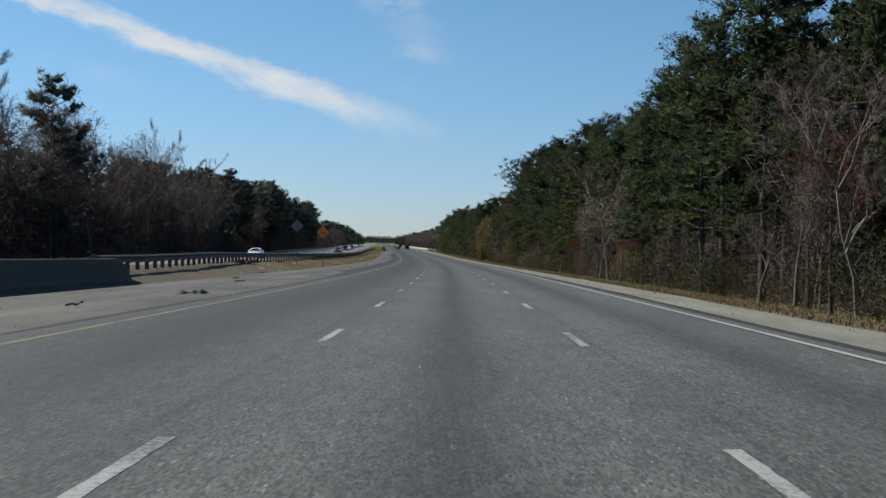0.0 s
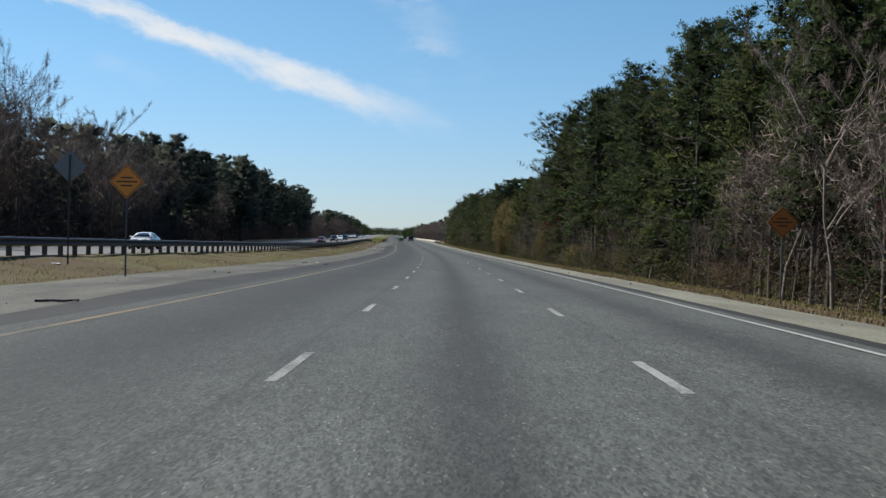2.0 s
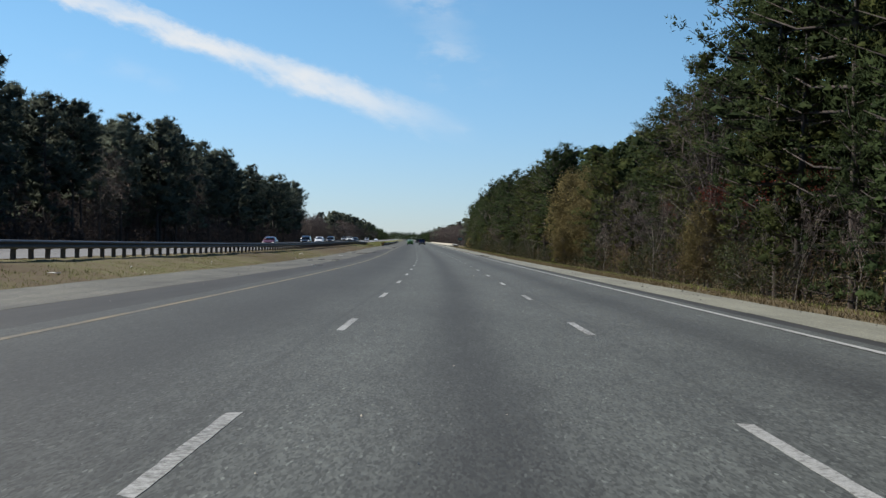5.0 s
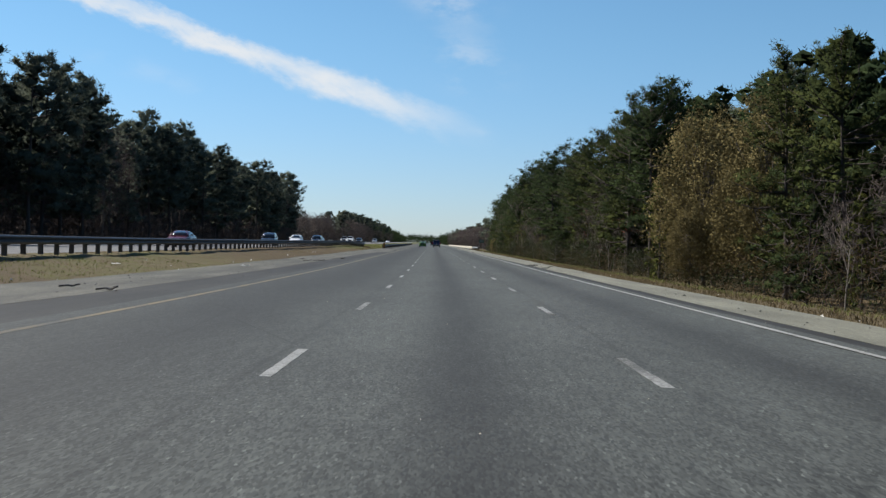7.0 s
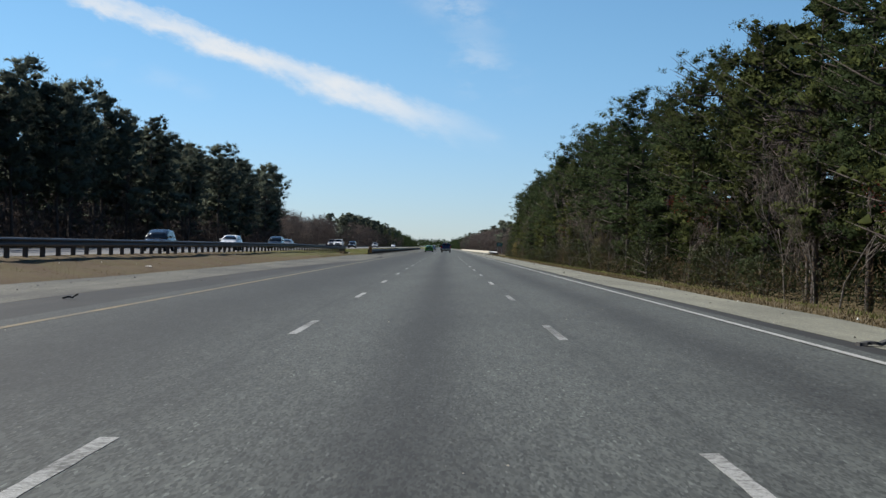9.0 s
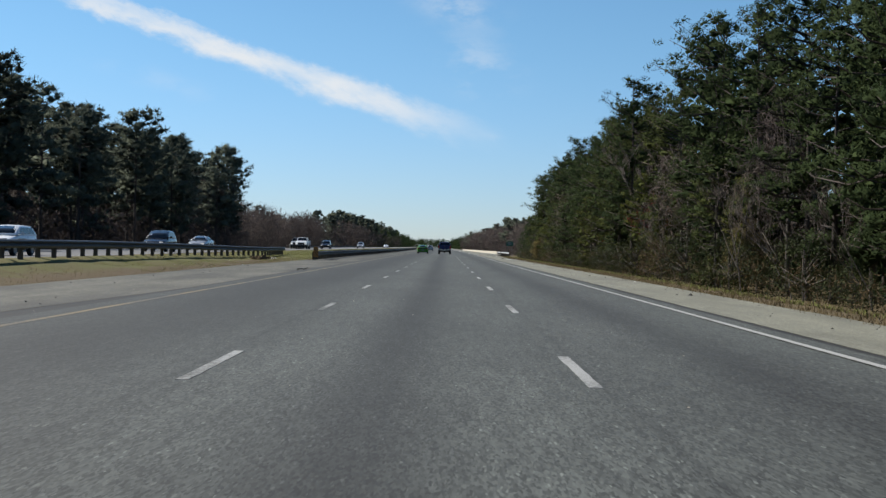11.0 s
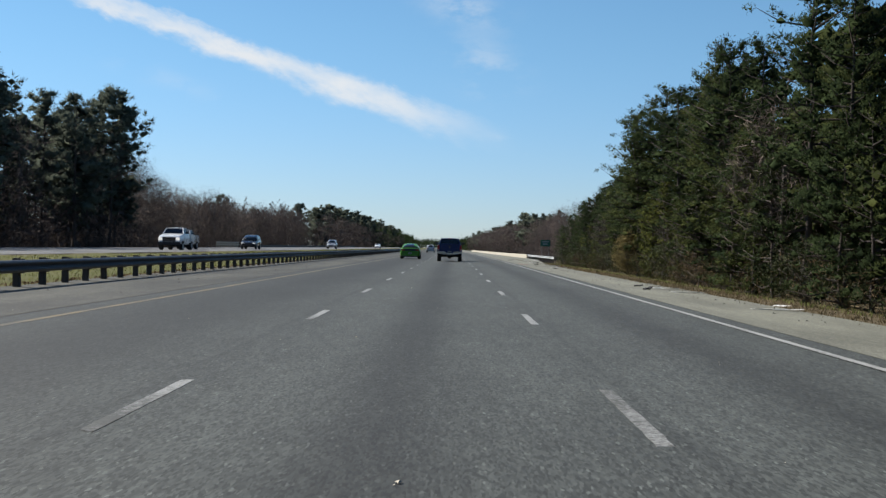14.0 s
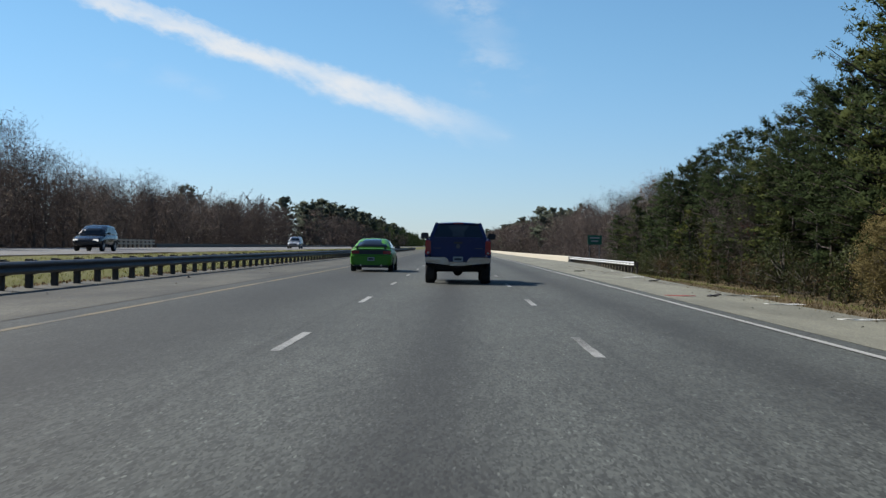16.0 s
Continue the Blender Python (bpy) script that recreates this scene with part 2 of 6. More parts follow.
def worn_paint(name, color, wear, under=(0.06, 0.0588, 0.051)):
    """Road paint rubbed through to the asphalt in patches and specks."""
    m, n, b = material(name, color, 0.7, 0, 0.3)
    pos = n.add("ShaderNodeNewGeometry").outputs["Position"]
    f = n.math("ADD", n.math("MULTIPLY", n.noise(pos, 0.35, 3), 0.55), n.math("MULTIPLY", n.noise(pos, 16.0, 4, 0.7), 0.55))
    col = n.mix(n.ramp(f, wear - 0.10, wear + 0.12), color, under)
    col = n.mix(1.0, col, n.ramp(n.noise(pos, 60.0, 2), 0.3, 0.7, 0.8, 1.2), "MULTIPLY")
    n.t.links.new(col, b.inputs["Base Color"])
    return m


paint_white = worn_paint("paint_white_worn", (0.245, 0.247, 0.235), 0.57)
paint_edge = worn_paint("paint_white_edge", (0.27, 0.27, 0.255), 0.66)
paint_yellow = worn_paint("paint_yellow_worn", (0.160, 0.124, 0.066), 0.58)
soil = ground_material("roadside_ground", (0.080, 0.067, 0.034), (0.108, 0.083, 0.047), (0.135, 0.104, 0.06), (0.118, 0.094, 0.056), (0.100, 0.106, 0.034), (0.074, 0.051, 0.033))
# rail steel for the sun side, its brightness put into the colour
galvanised_sunlit = plain("galvanised_steel_new", (0.42, 0.43, 0.43), 0.5, 0.2, grain=0.1, scale=3)
# weathered steel, with the median rails' backlit shade added to the colour
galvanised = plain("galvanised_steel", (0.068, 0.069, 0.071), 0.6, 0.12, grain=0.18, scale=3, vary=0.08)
post_wood = plain("post_timber_grey", (0.066, 0.057, 0.048), 0.9, grain=0.25, scale=8, bump=0.3, vary=0.2)
# concrete darkened for the barrier's shaded face, the shade being in the colour
concrete = plain("concrete_barrier", (0.075, 0.069, 0.060), 0.9, grain=0.16, scale=1.4, bump=0.25)
concrete_cream = plain("concrete_parapet_pale", (0.36, 0.324, 0.258), 0.9, grain=0.10, scale=1.0, bump=0.2)
bark_pine = plain("bark_pine", (0.034, 0.0255, 0.021), 0.95, grain=0.35, scale=5, bump=0.6, vary=0.3)
bark_grey = plain("bark_grey", (0.06, 0.0498, 0.042), 0.95, grain=0.3, scale=5, bump=0.4, vary=0.35)
bark_pale = plain("bark_pale", (0.125, 0.108, 0.09), 0.9, grain=0.25, scale=5, bump=0.3, vary=0.2)
needles = leaf("pine_needles", (0.0145, 0.0235, 0.0105), (0.036, 0.050, 0.019), 0.3)
# greyer and paler needles: distance haze and lifted shade are in the colour
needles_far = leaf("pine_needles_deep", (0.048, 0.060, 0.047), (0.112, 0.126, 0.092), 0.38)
needles_warm = leaf("pine_needles_sunlit", (0.020, 0.0275, 0.0100), (0.052, 0.060, 0.019), 0.3)
needles_bright = leaf("pine_needles_yellowish", (0.026, 0.033, 0.009), (0.082, 0.086, 0.022), 0.3)
leaf_tan = leaf("leaves_dry_tan", (0.085, 0.070, 0.031), (0.195, 0.160, 0.072), 0.25)
leaf_red = leaf("buds_red_maple", (0.095, 0.022, 0.017), (0.20, 0.046, 0.034), 0.35)
leaf_shrub = leaf("leaves_evergreen_shrub", (0.018, 0.026, 0.010), (0.052, 0.058, 0.021), 0.15, 0.7, 0.1)
leaf_brush = leaf("leaves_brown_brush", (0.0425, 0.0306, 0.0187), (0.119, 0.085, 0.0493), 0.25)
twig_brown = leaf("twigs_winter", (0.044, 0.036, 0.034), (0.102, 0.084, 0.078), 0.25)
twig_grey = leaf("twigs_grey", (0.065, 0.053, 0.046), (0.18, 0.147, 0.130), 0.1)
grass_dry = leaf("grass_dry", (0.080, 0.064, 0.036), (0.155, 0.122, 0.072), 0.3)
grass_median = leaf("grass_median", (0.085, 0.095, 0.022), (0.16, 0.165, 0.04), 0.3)
grass_green = leaf("grass_green", (0.072, 0.082, 0.028), (0.125, 0.135, 0.046), 0.3)
rubber = plain("rubber_black", (0.018, 0.018, 0.018), 0.8, grain=0.2, scale=20)
glass_dark = plain("glass_tinted", (0.012, 0.014, 0.016), 0.06, 0, 0.6, grain=0.05)
chrome = plain("chrome", (0.30, 0.30, 0.31), 0.14, 1.0, grain=0.04)
alloy = plain("alloy_rim", (0.45, 0.45, 0.46), 0.35, 0.9, grain=0.06)
plastic_black = plain("plastic_black", (0.02, 0.02, 0.022), 0.55, grain=0.1)
underside = plain("underbody_black", (0.012, 0.012, 0.012), 0.9)
lamp_red = plain("tail_lamp_red", (0.30, 0.010, 0.014), 0.2, grain=0.1)
lamp_clear = plain("head_lamp_clear", (0.42, 0.432, 0.444), 0.12, 0, 0.8, grain=0.05)
plate_white = plain("plate_pale", (0.3, 0.312, 0.3), 0.5, grain=0.1)
sign_orange = plain("sign_orange", (0.80, 0.235, 0.006), 0.45, grain=0.05)
# darker copy for the tree-side sign: its shade is put into the colour
sign_orange_shaded = plain("sign_orange_weathered", (0.34, 0.095, 0.008), 0.6, grain=0.15)
sign_black = plain("sign_black", (0.012, 0.012, 0.012), 0.5)
sign_yellow = plain("sign_yellow", (0.45, 0.19, 0.02), 0.45, grain=0.06)
sign_green = plain("sign_green", (0.006, 0.096, 0.054), 0.45, grain=0.05)
sign_back = plain("sign_back_aluminium", (0.15, 0.155, 0.155), 0.5, 0.6, grain=0.08)
litter_white = plain("litter_white", (0.72, 0.71, 0.67), 0.6, grain=0.1)
litter_red = plain("litter_red", (0.3, 0.036, 0.03), 0.5, grain=0.15)
tyre_scrap = plain("tyre_scrap", (0.02, 0.019, 0.018), 0.85, grain=0.3, scale=10)


def paint(name, color, rough=0.28, metal=0.0, coat=0.35):
    """Car paint with a clear coat."""
    m = plain(name, color, rough, metal, 0.5, grain=0.05, scale=2)
    b = [x for x in m.node_tree.nodes if x.type == "BSDF_PRINCIPLED"][0]
    b.inputs["Coat Weight"].default_value, b.inputs["Coat Roughness"].default_value = coat, 0.06
    b.inputs["Specular IOR Level"].default_value = 0.25 + 0.5 * coat
    return m


glow = [x for x in lamp_clear.node_tree.nodes if x.type == "BSDF_PRINCIPLED"][0]
glow.inputs["Emission Color"].default_value, glow.inputs["Emission Strength"].default_value = (1.0, 0.97, 0.9, 1.0), 0.4

# ---- the road's line: distance along s, across d (right positive), height above the paving z ----
STEP = 2.0
ROAD_S = np.arange(-400.0, 3602.0, STEP)


def bend(s):
    return np.where(s < 290, 1.95e-4, np.where(s < 340, 1.95e-4 * (340 - s) / 50, np.where(s < 560, -1.2e-5, np.where(s < 700, 6e-5, 0.0))))


def fall(s):
    return np.where(s < 320, -0.0112 * (1 - (np.maximum(s, 0) / 320) ** 2), 0.0)


def summed(values):
    out = np.concatenate([[0.0], np.cumsum(values * STEP)])
    return out - np.interp(0.0, ROAD_S, out)


ROAD_TURN = summed(bend(ROAD_S[:-1] + STEP / 2))
ROAD_X, ROAD_Y = summed(-np.sin(ROAD_TURN[:-1])), summed(np.cos(ROAD_TURN[:-1]))
ROAD_Z = summed(fall(ROAD_S[:-1] + STEP / 2))


def turn_at(s):
    return float(np.interp(s, ROAD_S, ROAD_TURN))


def spot(s, d, z=0.0):
    """Arrays or numbers of s, d, z to places in the world, as rows."""
    s, d, z = np.broadcast_arrays(np.asarray(s, float), np.asarray(d, float), np.asarray(z, float))
    th = np.interp(s, ROAD_S, ROAD_TURN)
    return np.stack([np.interp(s, ROAD_S, ROAD_X) + d * np.cos(th), np.interp(s, ROAD_S, ROAD_Y) + d * np.sin(th), np.interp(s, ROAD_S, ROAD_Z) + z], -1)


def stand(s, d, z=0.0, turn=0.0, size=1.0):
    """The pose of a thing on the ground there, facing along the road, turned by degrees."""
    x, y, h = spot(s, d, z)
    return pose(x, y, h, 0, 0, math.degrees(turn_at(s)) + turn)


# cross-section of the land: (d, z) near the start, near the second rail, and at the far bridge
SEC_D = np.array([-1500, -300, -120, -60, -46, -38, -36, -19, -17, -15.4, -14.6, -13.0, -11.6, -10.6, -6.2, 6, 8.2, 10.0, 13.0, 17.0, 24, 60, 200, 1500.0])
SEC_A = np.array([1.0, 0.6, 0.4, 0.3, 0.3, 0.42, 0.46, 0.46, 0.48, 0.58, 0.60, 0.30, 0.10, -0.02, -0.06, -0.06, -0.18, -0.40, -0.70, -1.10, -1.5, -1.2, 0.0, 1.0])
SEC_B = np.array([1.0, 0.4, 0.2, 0.1, 0.2, 0.50, 0.55, 0.55, 0.50, 0.40, 0.36, 0.28, 0.18, 0.10, -0.06, -0.06, -0.18, -0.38, -0.66, -1.1, -1.5, -1.2, 0.0, 1.0])
SEC_C = np.array([1.0, -1.0, -2.0, -2.2, -2.0, 0.40, 0.55, 0.55, 0.50, 0.40, 0.36, 0.28, 0.18, 0.10, -0.06, -0.06, -0.2, -0.35, -0.55, -1.9, -2.4, -2.4, 0.0, 1.0])


def land(s, d):
    """Height of the ground above the paving there."""
    a, b, c = np.interp(d, SEC_D, SEC_A), np.interp(d, SEC_D, SEC_B), np.interp(d, SEC_D, SEC_C)
    k = np.clip((np.asarray(s, float) - 440) / 50, 0, 1)
    q = np.clip((np.asarray(s, float) - 640) / 60, 0, 1)
    k, q = k * k * (3 - 2 * k), q * q * (3 - 2 * q)
    return (a * (1 - k) + b * k) * (1 - q) + c * q


def sheet(name, s_vals, d_vals, lift, mat, rough_z=0.0, label="", kind="structure", parent=None):
    """A strip of ground or paving over a grid of s and d, with a map in metres."""
    s_vals, d_vals = np.asarray(s_vals, float), np.asarray(d_vals, float)
    ss, dd = np.meshgrid(s_vals, d_vals, indexing="ij")
    zz = lift(ss, dd)
    if rough_z:
        zz = zz + rough_z * np.random.uniform(-1, 1, ss.shape) * np.where(np.abs(dd) < 12, 0.25, 1.0)
    pts = spot(ss, dd, zz).reshape(-1, 3)
    nd = len(d_vals)
    i = (np.arange(len(s_vals) - 1)[:, None] * nd + np.arange(nd - 1)[None, :]).ravel()
    faces = np.stack([i, i + 1, i + nd + 1, i + nd], 1)
    me = bpy.data.meshes.new(name)
    me.from_pydata(pts.tolist(), [], faces.tolist())
    uv = me.uv_layers.new(name="metres")
    loops = np.empty(len(me.loops), dtype=np.int32)
    me.loops.foreach_get("vertex_index", loops)
    flat = np.stack([dd.ravel(), ss.ravel()], 1)[loops]
    uv.data.foreach_set("uv", flat.ravel())
    me.polygons.foreach_set("use_smooth", [True] * len(me.polygons))
    me.materials.append(mat)
    ob = new(name, me)
    if parent is not None:
        ob.parent = parent
    else:
        tagged(ob, label, name.replace("_", " "), kind=kind)
    return ob


def mesh_object(name, verts, faces, mat, parent=None, smooth=False):
    me = bpy.data.meshes.new(name)
    me.from_pydata([tuple(v) for v in verts], [], [tuple(f) for f in faces])
    if mat is not None:
        for m in (mat if isinstance(mat, (list, tuple)) else (mat,)):
            me.materials.append(m)
    if smooth:
        me.polygons.foreach_set("use_smooth", [True] * len(me.polygons))
    ob = new(name, me)
    ob.parent = parent
    return ob


def part(name, bm, mat, parent, label="", smooth=False):
    """One bmesh as one mesh object under a thing or under a part."""
    me = bpy.data.meshes.new(name)
    bmesh.ops.recalc_face_normals(bm, faces=bm.faces)
    bm.to_mesh(me)
    bm.free()
    for m in (mat if isinstance(mat, (list, tuple)) else (mat,)):
        me.materials.append(m)
    if smooth:
        me.polygons.foreach_set("use_smooth", [True] * len(me.polygons))
    ob = new(name, me)
    ob.parent = parent
    if label:
        tagged(ob, label)
    return ob


LONG = np.concatenate([np.arange(-200, 900, 4.0), np.arange(900, 3500, 25.0)])
sheet("ground", np.concatenate([np.arange(-200, 760, 2.5), np.arange(760, 3590, 20.0)]),
      np.concatenate([[-1500, -800, -400, -200, -120, -80], np.arange(-60, -38, 3), [-38, -36.2], np.arange(-36, -19, 4.25), [-18.6, -17.6], np.arange(-17, -10.4, 0.6),
                      [-10.4, -8, -6, 0, 6, 8.1], np.arange(8.3, 26, 0.8), [30, 40, 60, 100, 200, 400, 800, 1500]]),
      lambda s, d: land(s, d) - np.where((d > -36.1) & (d < -18.7), 0.15, 0.0) - np.where((d > -10.5) & (d < 8.15), 0.15, 0.0), soil, 0.05,
      "dry winter grass and bare earth along the motorway")


def crown(s, d):
    return np.where(d > 5.3, -0.05 * (d - 5.3), np.where(d < -6.2, 0.012 * (-6.2 - d), 0.0)) + 0 * s


def right_edge(s):
    return np.interp(s, [0, 60, 300, 420, 3600], [8.1, 8.2, 8.3, 8.9, 8.9]) + 4.9 * np.clip((s - 575) / 90, 0, 1) ** 1.3


def ribbon(name, a, b, lift, mat, label, s_vals=LONG, cols=3, kind="structure", parent=None):
    """A strip between two edges that may vary along the road."""
    fa = a if callable(a) else (lambda s: np.full_like(s, a))
    fb = b if callable(b) else (lambda s: np.full_like(s, b))
    s_vals = np.asarray(s_vals, float)
    t = np.linspace(0, 1, cols)
    ss = np.repeat(s_vals[:, None], cols, 1)
    dd = fa(s_vals)[:, None] * (1 - t) + fb(s_vals)[:, None] * t
    zz = crown(ss, dd) + lift
    pts = spot(ss, dd, zz).reshape(-1, 3)
    i = (np.arange(len(s_vals) - 1)[:, None] * cols + np.arange(cols - 1)[None, :]).ravel()
    me = bpy.data.meshes.new(name)
    me.from_pydata(pts.tolist(), [], np.stack([i, i + 1, i + cols + 1, i + cols], 1).tolist())
    uv = me.uv_layers.new(name="metres")
    loops = np.empty(len(me.loops), dtype=np.int32)
    me.loops.foreach_get("vertex_index", loops)
    uv.data.foreach_set("uv", np.stack([dd.ravel(), ss.ravel()], 1)[loops].ravel())
    me.materials.append(mat)
    ob = new(name, me)
    if parent is not None:
        ob.parent = parent
    else:
        tagged(ob, label, name.split("_")[0], kind=kind)
    return ob


def ragged(base, amp, scale, seed):
    def f(s):
        return np.array([base + amp * (noise.fractal(Vector((x * scale, seed, 0)), 1.0, 2.0, 4)) for x in s])
    return f


FINE = np.concatenate([np.arange(-60, 760, 1.5), np.arange(760, 3500, 25.0)])
road = ribbon("road", -6.45, 5.55, 0.0, asphalt, "worn grey asphalt motorway carriageway with three lanes", cols=9)
strip_wander = ragged(0.0, 0.3, 0.05, 3.1)


def strip_left(s):
    return np.interp(s, [40, 75, 110, 370, 410, 3600], [-6.6, -6.9, -8.1, -8.0, -6.55, -6.55]) + strip_wander(s) * np.interp(s, [370, 410], [0.8, 0.15])


ribbon("shoulder_strip_left", strip_left, -6.45, 0.0, shoulder_dark, "dark asphalt strip beside the yellow edge line", FINE)
shoulder_wander = ragged(0.0, 0.35, 0.06, 7.7)
ribbon("shoulder_left", lambda s: np.interp(s, [30, 60, 90, 480, 3600], [-12.3, -12.6, -11.2, -10.8, -10.2]) + shoulder_wander(s), strip_left, 0.004, shoulder_pale, "pale dusty paved shoulder with scattered debris", FINE)
_sr = ragged(0.0, 0.12, 0.05, 1.3)


def strip_right(s):
    return np.maximum(5.56, np.interp(s, [0, 60, 300, 380, 445, 468, 3600], [5.8, 6.05, 6.05, 5.74, 5.72, 5.52, 5.52]) + _sr(s))


ribbon("shoulder_strip_right", 5.55, strip_right, 0.0, shoulder_dark, "dark asphalt strip beside the white edge line", FINE)
_re = ragged(0.0, 0.22, 0.11, 9.4)
ribbon("shoulder_right", strip_right, lambda s: right_edge(s) + _re(s), 0.004, shoulder_right, "pale dusty paved shoulder with a crumbled edge", FINE)


def opposite(s, d):
    return land(s, -27.0) + 0.02 + 0 * d


sheet("road_opposite", LONG, np.linspace(-36, -18.8, 9), opposite, far_paving, 0, "pale sunlit carriageway of the opposite direction")

# edge lines and dashes
def white_wander(s):
    return np.interp(s, [380, 420, 450, 475, 500, 540], [0.0, -0.03, -0.11, -0.12, -0.06, -0.02])


ribbon("edge_line_yellow", -5.92, -5.785, 0.005, paint_yellow, "worn yellow edge line on the asphalt", LONG, 2)
ribbon("edge_line_white", lambda s: 5.085 + white_wander(s), lambda s: 5.205 + white_wander(s), 0.005, paint_edge, "worn white edge line on the asphalt", LONG, 2)
for dd in (-20.2, -34.4):
    sheet("edge_line_opposite", LONG, (dd - 0.07, dd + 0.07), lambda s, d: opposite(s, d) + 0.006, paint_white, 0, "white edge line on the opposite carriageway")


def dash_mesh(seed):
    rnd = random.Random(seed)
    n = 14
    v, f = [], []
    for i in range(n + 1):
        y = 3.05 * i / n
        v += [(-0.058 + rnd.uniform(-0.007, 0.007), y + rnd.uniform(-0.05, 0.05), 0), (0.058 + rnd.uniform(-0.007, 0.007), y + rnd.uniform(-0.05, 0.05), 0)]
    rim = [2 * i for i in range(n + 1)] + [2 * i + 1 for i in range(n, -1, -1)]
    low = len(v)
    v += [(v[i][0], v[i][1], -0.008) for i in rim]
    for i in range(n):
        f.append((2 * i, 2 * i + 1, 2 * i + 3, 2 * i + 2))
    for k in range(len(rim)):
        j = (k + 1) % len(rim)
        f.append((rim[k], rim[j], low + j, low + k))
    me = bpy.data.meshes.new("lane_dash")
    me.from_pydata(v, [], f)
    me.materials.append(paint_white)
    return me


dash_meshes = [dash_mesh(i) for i in range(5)]
for side, phase in ((-1.83, 8.59), (1.83, 8.39)):
    for k in range(-3, 84):
        ob = new("lane_dash", dash_meshes[(k * 3 + int(side > 0)) % 5])
        ob.parent = road
        ob.matrix_basis = stand(k * 12.19 + phase, side, 0.0035)
        ob.rotation_euler = (math.atan(float(fall(k * 12.19 + phase))), 0, turn_at(k * 12.19 + phase))
for side in (-23.9, -27.5, -31.0):
    for k in range(0, 70):
        ob = new("lane_dash", dash_meshes[k % 5])
        ob.parent = road
        ob.matrix_basis = stand(k * 12.19 + 4, side, float(land(k * 12.19 + 4, -27.0)) + 0.027)
        ob.rotation_euler = (math.atan(float(fall(k * 12.19 + 4))), 0, turn_at(k * 12.19 + 4))

# ---- guard rails, barriers, signs ----
def box(bm, x0, x1, y0, y1, z0, z1, bevel=0.0):
    r = bmesh.ops.create_cube(bm, size=1.0, matrix=Matrix.Translation(((x0 + x1) / 2, (y0 + y1) / 2, (z0 + z1) / 2)) @ Matrix.Diagonal((x1 - x0, y1 - y0, z1 - z0, 1)))
    if bevel:
        edges = list({e for v in r["verts"] for e in v.link_edges})
        bmesh.ops.bevel(bm, geom=edges, offset=bevel, segments=2, affect="EDGES")
    return r


def empty_thing(name, m, label, category, group=""):
    ob = new(name)
    ob.matrix_basis = m
    return tagged(ob, label, category, group)


# W-beam profile: (out from the post towards the traffic, height below the top)
W_PROFILE = [(0.0, 0.0), (0.035, -0.015), (0.08, -0.055), (0.08, -0.085), (0.02, -0.13), (0.0, -0.155), (0.02, -0.18), (0.08, -0.225), (0.08, -0.255), (0.035, -0.295), (0.0, -0.31)]


def beam_mesh(s0, s1, line, top, side, origin, mat):
    """A stretch of W-beam along the road, pressed sheet with a little thickness."""
    ss = np.linspace(s0, s1, 5)
    prof = W_PROFILE + [(o - 0.012, z) for o, z in reversed(W_PROFILE)]
    v = []
    for s in ss:
        for o, z in prof:
            v.append(spot(s, line(s) + side * (o + 0.02), top(s) + z) - origin)
    n, f = len(prof), []
    for i in range(len(ss) - 1):
        for j in range(n):
            k = (j + 1) % n
            f.append((i * n + j, i * n + k, (i + 1) * n + k, (i + 1) * n + j))
    f += [tuple(range(n)), tuple(range((len(ss) - 1) * n, len(ss) * n))[::-1]]
    me = bpy.data.meshes.new("rail_beam")
    me.from_pydata([tuple(p) for p in v], [], f)
    me.materials.append(mat)
    return me


def post_mesh(height, side, wood=True):
    bm = bmesh.new()
    box(bm, -0.075, 0.075, -0.10, 0.10, -0.6, height, 0.012)
    me = bpy.data.meshes.new("post")
    bm.to_mesh(me)
    bm.free()
    me.materials.append(post_wood)
    return me


def block_mesh():
    bm = bmesh.new()
    box(bm, -0.10, 0.02, -0.08, 0.08, -0.18, 0.18, 0.01)
    me = bpy.data.meshes.new("spacer_block")
    bm.to_mesh(me)
    bm.free()
    me.materials.append(post_wood)
    return me


def guard_rail(s0, s1, line, base, height, side, label, lift=0.02, mat=galvanised):
    x, y, z = spot(s0, line(s0), base(s0))
    rail = empty_thing("guard_rail", Matrix.Translation((x, y, z)), label, "guard rail", "motorway guard rails")
    origin = np.array([x, y, z])
    top = lambda s: base(s) + height
    s = s0
    while s < s1 - 0.1:
        e = min(s + 7.62, s1)
        ob = new("rail_beam", beam_mesh(s, e + 0.05, line, top, side, origin, mat))
        ob.parent = rail
        s = e
    posts, blocks = post_mesh(height + lift, side), block_mesh()
    n = int((s1 - s0) / 1.905)
    for i in range(n + 1):
        sp = s0 + i * 1.905
        p = new("post", posts)
        p.parent = rail
        q = spot(sp, line(sp) - side * 0.17, base(sp)) - origin
        p.matrix_basis = Matrix.Translation(q) @ pose(0, 0, 0, random.uniform(-1.2, 1.2), random.uniform(-1.5, 1.5), math.degrees(turn_at(sp)))
        b = new("spacer_block", blocks)
        b.parent = rail
        b.matrix_basis = Matrix.Translation(spot(sp, line(sp) - side * 0.02, base(sp) + height - 0.155) - origin) @ pose(0, 0, 0, 0, 0, math.degrees(turn_at(sp)))
    return rail


def line_1(s):
    return float(np.interp(s, [50, 60, 95, 330, 430, 472, 489], [-13.5, -13.75, -15.2, -14.75, -14.6, -13.5, -14.25]))


def line_2(s):
    return float(np.interp(s, [474, 480, 500, 900], [-9.85, -9.95, -10.05, -10.05]))


